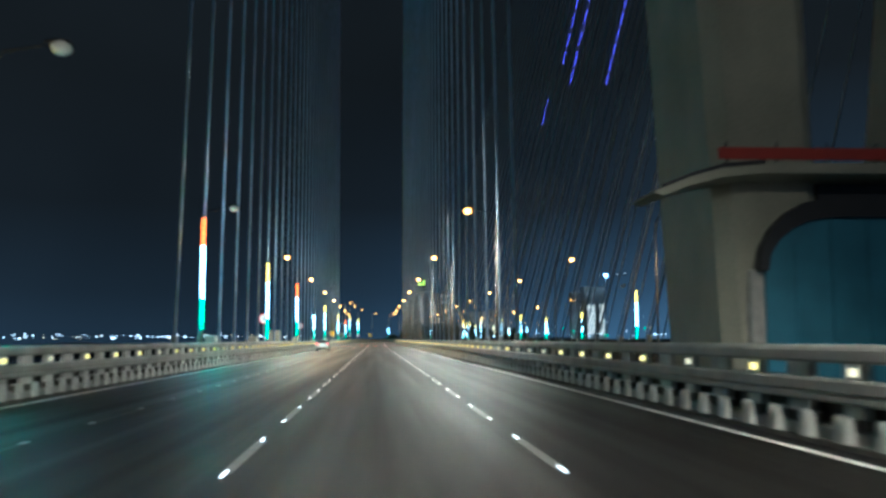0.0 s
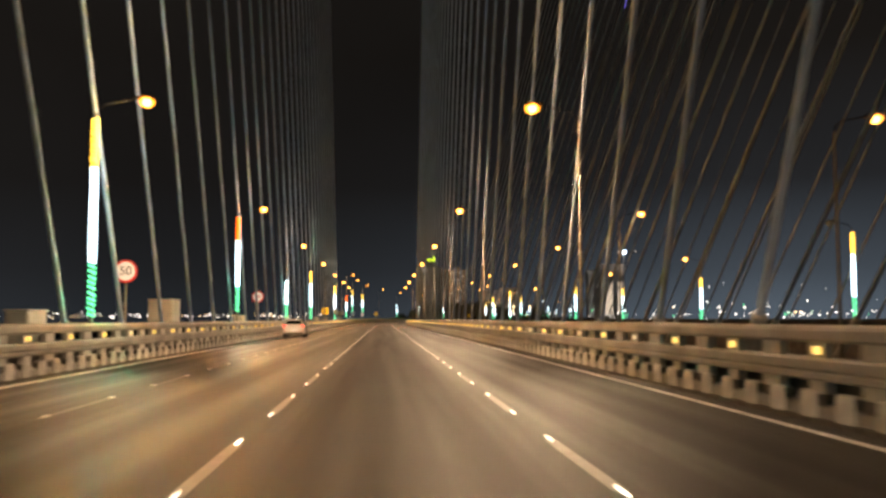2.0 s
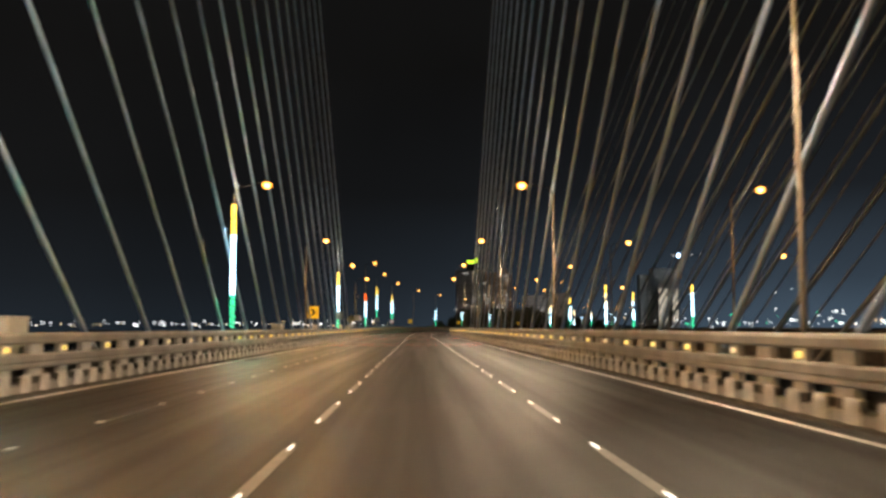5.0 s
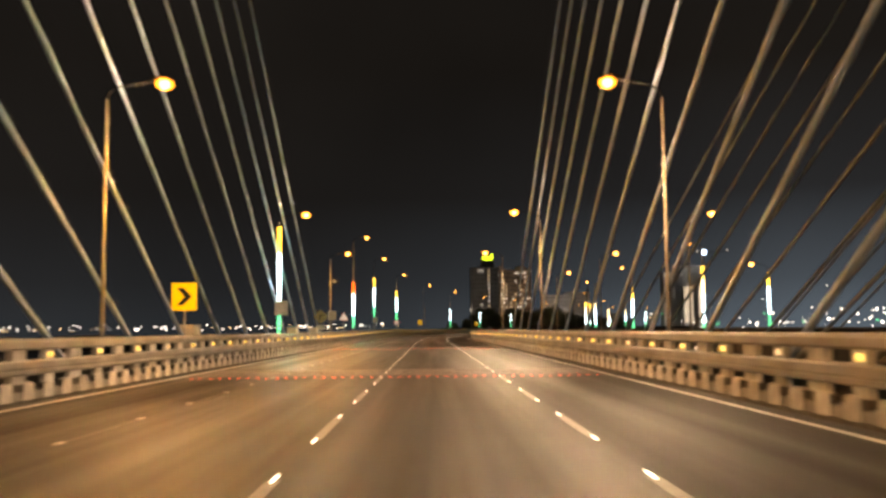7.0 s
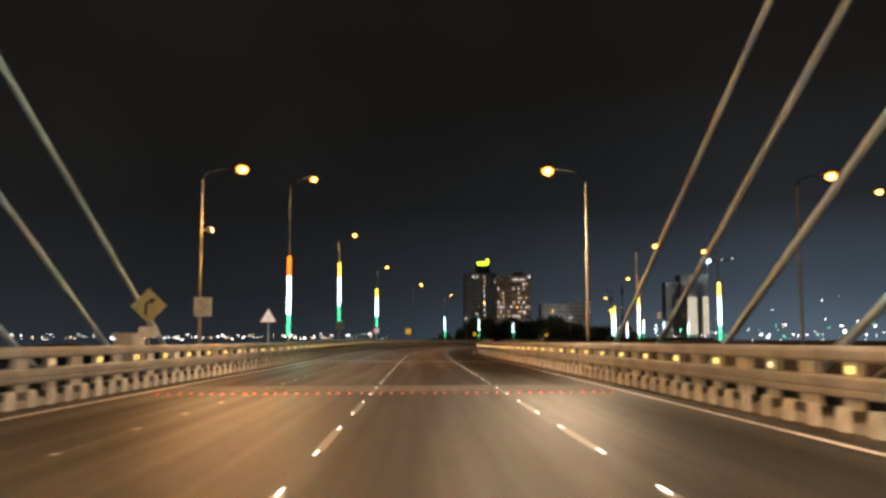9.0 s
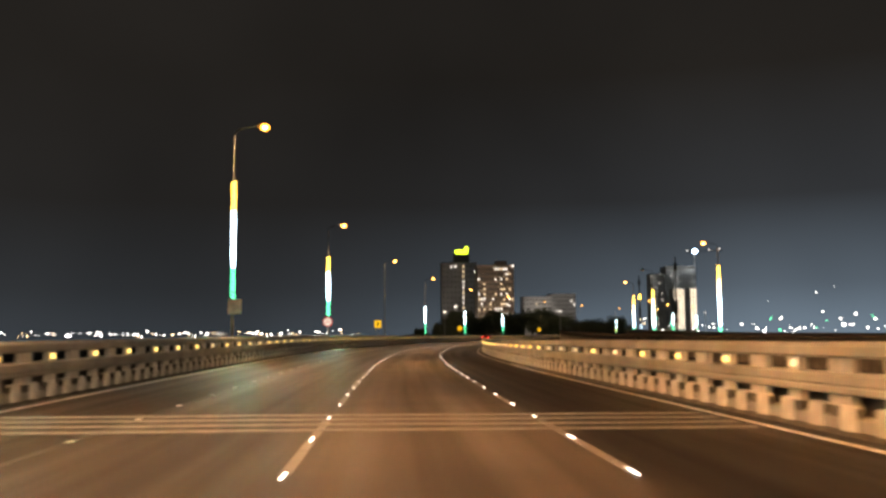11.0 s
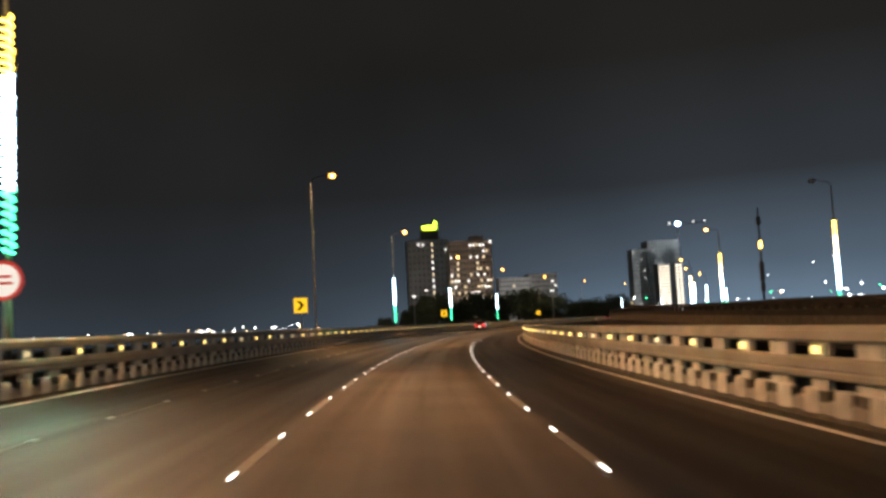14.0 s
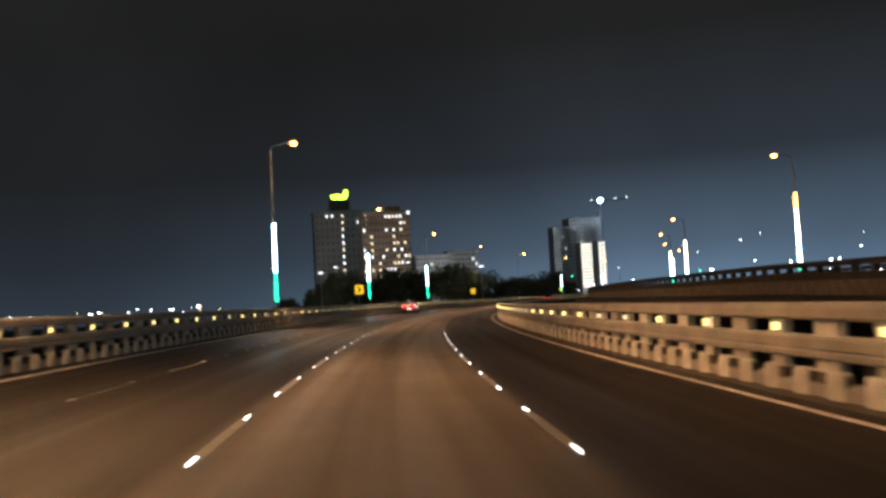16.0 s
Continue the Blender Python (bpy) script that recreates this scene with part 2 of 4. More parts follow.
M_ROPE = {
    "orange": material("orange_rope_light", (0.10, 0.04, 0.01), 0.4, vary=0.05, bump=0.0, glow=(1.0, 0.12, 0.01), glow_strength=5.0),
    "yellow": material("yellow_rope_light", (0.10, 0.08, 0.02), 0.4, vary=0.05, bump=0.0, glow=(1.0, 0.62, 0.08), glow_strength=5.0),
    "pale": material("warm_white_rope_light", (0.10, 0.09, 0.06), 0.4, vary=0.05, bump=0.0, glow=(1.0, 0.82, 0.45), glow_strength=7.0),
    "white": material("cool_white_rope_light", (0.10, 0.10, 0.11), 0.4, vary=0.05, bump=0.0, glow=(0.44, 0.74, 1.0), glow_strength=9.0),
    "green": material("green_rope_light", (0.02, 0.09, 0.05), 0.4, vary=0.05, bump=0.0, glow=(0.03, 1.0, 0.48), glow_strength=2.6),
    "blue": material("violet_blue_rope_light", (0.1, 0.1, 0.8), 0.4, vary=0.05, bump=0.0, glow=(0.16, 0.14, 1.0), glow_strength=2.2)}
M_WATER = material("dark_sea_water", (0.006, 0.009, 0.011), 0.22, vary=0.2, scale=0.02, fine=0.25, bump=0.6)


def window_material(name, colour, strength):
    return material(name, (0.5, 0.45, 0.4), 0.3, vary=0.1, bump=0.0, by_object=0.2, glow=colour, glow_strength=strength)


for m in (M_CONCFAR, M_SHADE, M_DECK):
    m.node_tree.nodes["Principled BSDF"].inputs["Specular IOR Level"].default_value = 0.05


# ---- mesh helpers ----
def finish(bm, name, mat, smooth=False):
    bmesh.ops.recalc_face_normals(bm, faces=bm.faces)
    me = bpy.data.meshes.new(name)
    bm.to_mesh(me)
    bm.free()
    if mat:
        me.materials.append(mat)
    if smooth:
        for p in me.polygons:
            p.use_smooth = True
    return me


def part(name, bm, mat, parent=None, label="", smooth=False, m=None):
    """Links a bmesh, or a mesh that is there already, as ONE mesh object under a thing or a part."""
    me = bm if isinstance(bm, bpy.types.Mesh) else finish(bm, name, mat, smooth)
    ob = new(name, me)
    ob.parent = parent
    if m is not None:
        ob.matrix_basis = m
    return tagged(ob, label)


def thing(name, m, label, category, group="", kind=""):
    ob = new(name)
    ob.empty_display_size = 0.2
    ob.matrix_basis = m
    return tagged(ob, label, category, group, kind)


def box(bm, x0, y0, z0, x1, y1, z1, bevel=0.0, segments=1):
    """A box between two corners, its edges rounded by bevel."""
    made = bmesh.ops.create_cube(bm, size=1.0, matrix=Matrix.Translation(((x0 + x1) / 2, (y0 + y1) / 2, (z0 + z1) / 2)) @ Matrix.Diagonal((x1 - x0, y1 - y0, z1 - z0, 1)))
    if bevel:
        edges = {e for v in made["verts"] for e in v.link_edges}
        bmesh.ops.bevel(bm, geom=list(edges), offset=bevel, segments=segments, affect="EDGES", profile=0.5)
    return bm


def boxed(*a, **k):
    return box(bmesh.new(), *a, **k)


def tube(bm, points, radii, sides=10, caps=True):
    """A round tube through points, with a radius at each."""
    pts = [Vector(p) for p in points]
    rings = []
    for i, p in enumerate(pts):
        d = (pts[min(i + 1, len(pts) - 1)] - pts[max(i - 1, 0)]).normalized()
        ref = Vector((0, 0, 1)) if abs(d.z) < 0.9 else Vector((0, 1, 0))
        a = d.cross(ref).normalized()
        b = d.cross(a)
        r = radii[i] if isinstance(radii, (list, tuple)) else radii
        rings.append([bm.verts.new(p + r * (math.cos(q) * a + math.sin(q) * b)) for q in (2 * math.pi * k / sides for k in range(sides))])
    for r0, r1 in zip(rings, rings[1:]):
        for k in range(sides):
            bm.faces.new((r0[k], r0[(k + 1) % sides], r1[(k + 1) % sides], r1[k]))
    if caps:
        bm.faces.new(rings[0])
        bm.faces.new(rings[-1][::-1])
    return bm


def tubed(*a, **k):
    return tube(bmesh.new(), *a, **k)


def disc(bm, r, y0, y1, sides=28, z=0.0):
    """A round plate that faces along y."""
    rim = [(r * math.cos(2 * math.pi * k / sides), r * math.sin(2 * math.pi * k / sides) + z) for k in range(sides)]
    return plate(bm, rim, y0, y1)


def plate(bm, outline, y0, y1):
    """A flat shape in x and z, from y0 to y1 thick."""
    front = [bm.verts.new((x, y0, z)) for x, z in outline]
    back = [bm.verts.new((x, y1, z)) for x, z in outline]
    bm.faces.new(front)
    bm.faces.new(back[::-1])
    for i in range(len(outline)):
        j = (i + 1) % len(outline)
        bm.faces.new((front[j], front[i], back[i], back[j]))
    return bm


def sweep(profile, s0, s1, step, where=at, closed=True, uv=False, wobble=0.0):
    """A profile of (u, z) carried along the road from s0 to s1."""
    bm = bmesh.new()
    layer = bm.loops.layers.uv.new("road") if uv else None
    last, last_s = None, s0
    count = max(1, round((s1 - s0) / step))
    n = len(profile)
    for i in range(count + 1):
        s = s0 + (s1 - s0) * i / count
        row = [bm.verts.new(where(s, u, z + (wobble * noise.noise((s * 0.21, u, z)) if wobble else 0))) for u, z in profile]
        if last:
            for k in range(n if closed else n - 1):
                j = (k + 1) % n
                f = bm.faces.new((last[k], last[j], row[j], row[k]))
                if layer:
                    for loop, (a, b) in zip(f.loops, ((profile[k][0], last_s), (profile[j][0], last_s), (profile[j][0], s), (profile[k][0], s))):
                        loop[layer].uv = (a, b)
        elif closed:
            bm.faces.new(row)
        last, last_s = row, s
    if closed:
        bm.faces.new(last[::-1])
    return bm


# ---- the sea, the far shore, the decks ----
sea = bmesh.new()
for x, y in ((-2400, -900), (2400, -900), (2400, 3900), (-2400, 3900)):
    sea.verts.new((x, y, -17.0))
sea.faces.new(sea.verts)
tagged(part("water", sea, M_WATER), "dark calm sea water under the bridge at night", "water", kind="structure")

M_LAND = material("dark_shore_land", (0.03, 0.032, 0.028), 0.9, vary=0.4, scale=0.02, fine=0.5, bump=0.3)


def ridge(points, depth, low=-17.2):
    """A long low bank of land with an uneven top: points of (x, y, z)."""
    bm = bmesh.new()
    last = None
    for x, y, z in points:
        row = [bm.verts.new((x, y, low)), bm.verts.new((x, y, z)), bm.verts.new((x * 1.0, y + depth, z + 2.0)), bm.verts.new((x, y + depth, low))]
        if last:
            for k in range(3):
                bm.faces.new((last[k], last[k + 1], row[k + 1], row[k]))
        last = row
    return bm


shore = ridge([(-1500 + 30 * i, 1650 - 12 * i + 26 * noise.noise((i * 0.4, 1, 0)), -5.0 + 6 * noise.noise((i * 0.35, 0, 3))) for i in range(58)], 160)
tagged(part("ground", shore, M_LAND), "dark low far shore beyond the water", "shore", kind="structure")
shore = ridge([(-30 + 28 * i, 930 + 60 * noise.noise((i * 0.3, 5, 0)), -2.0 + 4 * noise.noise((i * 0.5, 2, 3))) for i in range(60)], 260)
tagged(part("ground", shore, M_LAND), "dark built-up shore below the town", "shore", kind="structure")

DECK = [(-11.3, -0.02), (8.1, -0.02), (8.1, -0.5), (4.5, -2.6), (-7.5, -2.6), (-11.3, -0.5)]
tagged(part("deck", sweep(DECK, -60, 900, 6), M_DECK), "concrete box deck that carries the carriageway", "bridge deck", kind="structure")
tagged(part("road", sweep([(-8.97, 0.0), (5.97, 0.0), (5.97, -0.015), (-8.97, -0.015)], -60, 900, 3, uv=True), M_ROAD),
       "worn dark asphalt carriageway with four lanes", "road", kind="structure")
FAR_DECK = [(15.1, -0.02), (32.1, -0.02), (32.1, -0.5), (28.4, -2.6), (18.8, -2.6), (15.1, -0.5)]
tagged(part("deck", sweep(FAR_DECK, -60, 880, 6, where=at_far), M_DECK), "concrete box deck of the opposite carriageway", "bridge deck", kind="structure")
tagged(part("road", sweep([(17.4, 0.0), (30.2, 0.0), (30.2, -0.015), (17.4, -0.015)], -60, 880, 3, where=at_far, uv=True), M_ROAD),
       "dark asphalt of the opposite carriageway", "road", kind="structure")

# edge lines
for u, words in ((-8.55, "worn white edge line along the outer parapet"), (5.45, "white edge line along the median parapet")):
    bm = sweep([(u - 0.075, 0.004), (u + 0.075, 0.004), (u + 0.075, 0.0), (u - 0.075, 0.0)], -40, 760, 3)
    tagged(part("trim", bm, M_PAINT), words, "edge line", kind="structure")


# ---- parapets: a row of blocks, a rail, a slotted band with reflectors, a rounded top rail ----
def rail_low(sign):
    return [(0, 0.62), (0.03 * sign, 0.59), (0.33 * sign, 0.59), (0.36 * sign, 0.62), (0.36 * sign, 0.88), (0.33 * sign, 0.91), (0.04 * sign, 0.91), (0, 0.875), (0.0, 0.74), (0.025 * sign, 0.725), (0.025 * sign, 0.70), (0, 0.685)]


def rail_top(sign):
    return [(0.02 * sign, 1.17), (0.06 * sign, 1.13), (0.32 * sign, 1.13), (0.36 * sign, 1.17), (0.36 * sign, 1.31), (0.31 * sign, 1.36), (0.22 * sign, 1.385), (0.13 * sign, 1.38), (0.05 * sign, 1.345), (0.02 * sign, 1.30)]


def shadowed(me, keep):
    """Gives the faces that keep(centre, normal) refuses the dark concrete that stands in for shade."""
    me.materials.append(M_SHADE)
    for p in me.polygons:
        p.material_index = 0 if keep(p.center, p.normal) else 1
    return me


def block_mesh(name, w, d, h, mat):
    """A kerb block with a gently bowed front on both faces and worn edges."""
    bow = [(0.0, -w / 2), (0.45, -w / 2 + 0.02), (0.82, -w * 0.34), (1.0, -w * 0.15)]
    rim = [(d / 2 * a, y) for a, y in bow] + [(d / 2 * a, -y) for a, y in bow[::-1]]
    rim = rim[:-1] + [(-x, y) for x, y in rim[::-1]][:-1]
    bm = bmesh.new()
    low = [bm.verts.new((x, y, 0)) for x, y in rim]
    mid = [bm.verts.new((x, y, h - 0.09)) for x, y in rim]
    brow = [bm.verts.new((x * 0.93, y * 0.95, h - 0.03)) for x, y in rim]
    top = [bm.verts.new((x * 0.72, y * 0.84, h)) for x, y in rim]
    n = len(rim)
    for r0, r1 in ((low, mid), (mid, brow), (brow, top)):
        for k in range(n):
            bm.faces.new((r0[k], r0[(k + 1) % n], r1[(k + 1) % n], r1[k]))
    bm.faces.new(top)
    return shadowed(finish(bm, name, mat), lambda c, q: abs(q.y) < 0.8)


def post_mesh(w, d, h):
    """A post behind the rails; its foot below the lower beam has shade painted on."""
    bm = boxed(-d / 2, -w / 2, 0, d / 2, w / 2, 0.36)
    box(bm, -d / 2, -w / 2, 0.36, d / 2, w / 2, h, bevel=0.012)
    return shadowed(finish(bm, "post", M_BLOCK), lambda c, q: c.z > 0.365)


BLOCK = block_mesh("baluster", 0.57, 0.24, 0.39, M_BLOCK)
POST = post_mesh(0.52, 0.13, 1.14)
BROAD_POST = post_mesh(0.74, 0.13, 1.14)
THIN_POST = post_mesh(0.30, 0.2, 1.14)
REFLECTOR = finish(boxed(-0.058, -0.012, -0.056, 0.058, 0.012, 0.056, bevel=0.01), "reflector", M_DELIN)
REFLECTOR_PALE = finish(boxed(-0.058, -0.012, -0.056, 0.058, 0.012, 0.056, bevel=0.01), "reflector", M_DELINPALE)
GAP = 1.0667


def parapet(name, face, sign, where, stand, s0, s1, near0, near1, label, reflect_at, stone):
    """One parapet; near0 to near1: where its blocks are parts of their own; reflect_at: the first plate's place."""
    step = 3.2
    body = part(name, sweep([(face - 0.03 * sign, 0.0), (face + 0.36 * sign, 0.0), (face + 0.36 * sign, 0.07), (face - 0.03 * sign, 0.07)], s0, s1, step, where), M_SHADE)
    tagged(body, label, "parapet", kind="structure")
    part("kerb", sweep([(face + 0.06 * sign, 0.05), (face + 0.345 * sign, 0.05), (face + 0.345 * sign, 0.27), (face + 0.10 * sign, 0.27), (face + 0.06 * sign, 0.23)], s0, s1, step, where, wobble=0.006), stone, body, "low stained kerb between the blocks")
    part("backing", sweep([(face + 0.33 * sign, 0.06), (face + 0.36 * sign, 0.06), (face + 0.36 * sign, 0.60), (face + 0.33 * sign, 0.60)], s0, s1, step, where), M_SHADE, body, "recessed wall behind the blocks, shade in its colour")
    part("lower_rail", sweep([(face + u, z) for u, z in rail_low(sign)], s0, s1, step, where, wobble=0.008), stone, body, "weathered concrete beam with a groove")
    part("top_rail", sweep([(face + u, z) for u, z in rail_top(sign)], s0, s1, step, where, wobble=0.008), stone, body, "rounded concrete top rail")
    rest = bmesh.new()

    def piece(mesh, s, aside, z):
        m = stand(s, face + aside * sign, z) @ Matrix.Rotation(0.03 * noise.noise((s * 3.1, face, 0)), 4, "Z")
        if near0 <= s <= near1:
            part(mesh.name.split(".")[0], mesh, None, body, m=m)
        else:
            k = len(rest.verts)
            rest.from_mesh(mesh)
            rest.verts.ensure_lookup_table()
            for v in rest.verts[k:]:
                v.co = m @ v.co

    for i in range(int((s1 - s0) / GAP)):
        piece(BLOCK, s0 + GAP * (i + 0.5), 0.10, 0.05)
    for i in range(int((s1 - s0) / 1.6) - 1):
        s = s0 + (reflect_at or 0.0) + 1.6 * i
        piece(THIN_POST if reflect_at is None else POST if i % 2 == 0 else BROAD_POST, s, 0.13 if i % 2 == 0 else 0.14, 0.05)
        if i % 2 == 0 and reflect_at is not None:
            strong_return = noise.noise((s * 0.83, face, 4.0)) > -0.12
            part("reflector", REFLECTOR if strong_return else REFLECTOR_PALE, None, body, "amber reflector plate with added glow" if strong_return else "pale reflector plate with weak added glow", m=stand(s, face + 0.01 * sign, 1.02) @ Matrix.Translation((0, -0.12, 0)))
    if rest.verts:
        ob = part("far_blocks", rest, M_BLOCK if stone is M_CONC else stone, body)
        ob.data.materials.append(M_SHADE)
        tagged(ob, kind="stuff")
    return body


# ---- pylon beside the first metres, its legs leaning in overhead ----
def leg(bm, u0, u1, w, top_u0, top_u1, s0, s1, height):
    """A leaning hollow-looking leg with chamfered corners."""
    rings = []
    for z, f in ((-16, -0.17), (0, 0), (height, 1)):
        a, b = u0 + (top_u0 - u0) * f, u1 + (top_u1 - u1) * f
        c = 0.35
        back = -9.0 * max(0.0, f)
        rings.append([bm.verts.new((x, y + back, z)) for x, y in ((a + c, s0), (b - c, s0), (b, s0 + c), (b, s1 - c), (b - c, s1), (a + c, s1), (a, s1 - c), (a, s0 + c))])
    for r0, r1 in zip(rings, rings[1:]):
        for k in range(8):
            bm.faces.new((r0[k], r0[(k + 1) % 8], r1[(k + 1) % 8], r1[k]))
    bm.faces.new(rings[0][::-1])
    bm.faces.new(rings[-1])
    return bm


pylon = thing("bridge_pylon", Matrix(), "tall grey-green concrete pylon with leaning legs beside the deck", "pylon")
part("leg", leg(bmesh.new(), 7.75, 10.2, 0, 0.4, 3.0, 20.6, 25.0, 97), M_PYLON, pylon)
part("leg", leg(bmesh.new(), -13.4, -11.0, 0, -3.6, -1.0, 20.6, 25.0, 97), M_PYLON, pylon)
part("crossbeam", boxed(-4.6, 12.6, 84, 4.2, 16.2, 88, bevel=0.2), M_PYLON, pylon)
ledge = [(5.60, 4.52), (5.75, 4.64), (6.4, 4.90), (7.1, 5.10), (8.0, 5.18), (15.2, 5.20), (15.2, 4.98), (8.0, 4.96), (7.1, 4.87), (6.4, 4.69), (5.80, 4.46)]
platform = part("platform", plate(bmesh.new(), ledge, 18.95, 20.62), M_PYLON, pylon, "thin concrete ledge that sweeps up round the leg")
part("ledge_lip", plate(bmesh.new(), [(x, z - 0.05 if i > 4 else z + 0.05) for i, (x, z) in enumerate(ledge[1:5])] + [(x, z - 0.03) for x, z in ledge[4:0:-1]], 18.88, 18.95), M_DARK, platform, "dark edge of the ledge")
part("band", boxed(7.0, 18.9, 5.24, 15.2, 18.96, 5.50, bevel=0.02), M_REDBAND, pylon, "red painted toe board")
for k in range(8):
    part("rail_post", tubed([(7.2 + 1.1 * k, 19.0, 5.1), (7.2 + 1.1 * k, 19.0, 5.62)], 0.025, 6), M_DARK, pylon)
bend_in = [(8.43 + 1.55 * (1 - math.cos(a)), 2.95 + 1.2 * math.sin(a)) for a in (0.0, 0.3, 0.6, 0.9, 1.2, math.pi / 2)]
bend_out = [(8.23 + 1.75 * (1 - math.cos(a)), 2.95 + 1.65 * math.sin(a)) for a in (0.0, 0.3, 0.6, 0.9, 1.2, math.pi / 2)]
part("blue_panel", plate(bmesh.new(), [(8.43, 0.0)] + bend_in + [(15.2, 4.15), (15.2, 0.0)], 20.1, 20.2), M_BLUE, pylon, "blue steel sheet closing the arch")
for k in range(7):
    part("panel_rib", boxed(9.1 + 0.85 * k, 20.04, 0.05, 9.18 + 0.85 * k, 20.12, 3.6 if k < 1 else 4.1), M_BLUE, pylon)
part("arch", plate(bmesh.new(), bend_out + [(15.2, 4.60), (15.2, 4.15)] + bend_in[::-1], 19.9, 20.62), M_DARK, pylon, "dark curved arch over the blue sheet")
# dark slab added where only the ledge casts its shadow
part("lintel", boxed(9.8, 20.3, 4.58, 15.2, 20.9, 4.99), M_DARK, pylon, "dark slab in place of the shadow under the ledge")
part("edge_strip", boxed(8.10, 20.15, 0.0, 8.42, 20.62, 3.0, bevel=0.03), M_BLOCK, pylon, "pale edge strip")
pylon_far = thing("bridge_pylon", Matrix(), "tall concrete pylon of the opposite carriageway", "pylon")
part("leg", leg(bmesh.new(), 32.6, 35.0, 0, 27.0, 29.4, 20.6, 25.0, 97), M_PYLON, pylon_far)
part("leg", leg(bmesh.new(), 12.6, 15.0, 0, 19.0, 21.4, 20.6, 25.0, 97), M_PYLON, pylon_far)

# ---- stay cables in four leaning planes that fan from the pylons ----
PYLON_S = 12.9


def stay(s, u, top_u, where, label, group, sheath=None):
    top = Vector((top_u, PYLON_S, 70.6 + 0.106 * (s - PYLON_S)))
    knee = where(s, u, 1.0)
    foot = knee - (top - knee) * ((knee.z - where(s, u, 0.0).z) / (top.z - knee.z))
    way = (top - foot).normalized()
    cable = thing("stay_cable", Matrix.Translation(foot), label, "bridge cable", group)
    sag = [foot + way * 0.4 + (top - foot - way * 0.4) * f for f in [k / 10 for k in range(11)]]
    part("sheath", tubed([p - foot for p in sag], 0.085, 8, False), sheath or M_CABLE, cable, smooth=True)
    part("anchor_sleeve", tubed([way * 0.02, way * 1.9, way * 1.95], [0.16, 0.16, 0.11], 10), M_STEEL, cable, "galvanised anchor sleeve", smooth=True)
    return cable


for k in range(33):
    s = 47.95 + 6.588 * k
    stay(s, -10.33, -0.96, at, "pale sheathed stay cable rising from the outer deck edge", "outer plane of stay cables")
    stay(s + 0.43, 7.17, 0.61, at, "pale sheathed stay cable rising from the median deck edge", "median plane of stay cables")
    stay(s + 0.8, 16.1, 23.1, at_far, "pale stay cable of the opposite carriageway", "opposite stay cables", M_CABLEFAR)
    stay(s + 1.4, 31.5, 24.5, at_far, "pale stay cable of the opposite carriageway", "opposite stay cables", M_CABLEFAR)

# violet-blue light lines high on four of the opposite outer cables
for k, f0, f1 in ((19, 0.38, 0.475), (26, 0.42, 0.55), (29, 0.455, 0.57), (31, 0.40, 0.43)):
    s = 49.35 + 6.588 * k
    foot = at_far(s, 31.5)
    top = Vector((24.5, PYLON_S, 70.6 + 0.106 * (s - PYLON_S)))
    string = thing("cable_light_string", Matrix.Translation(foot), "violet-blue light string clipped along a stay cable", "light string", "blue cable lights")
    a, b = (top - foot) * f0, (top - foot) * f1
    off = Vector((-0.15, -0.02, 0.0))
    for i in range(7):
        part("lit_tube", tubed([a + (b - a) * (i / 7) + off, a + (b - a) * ((i + 0.72) / 7) + off], 0.022, 6), M_ROPE["blue"], string)


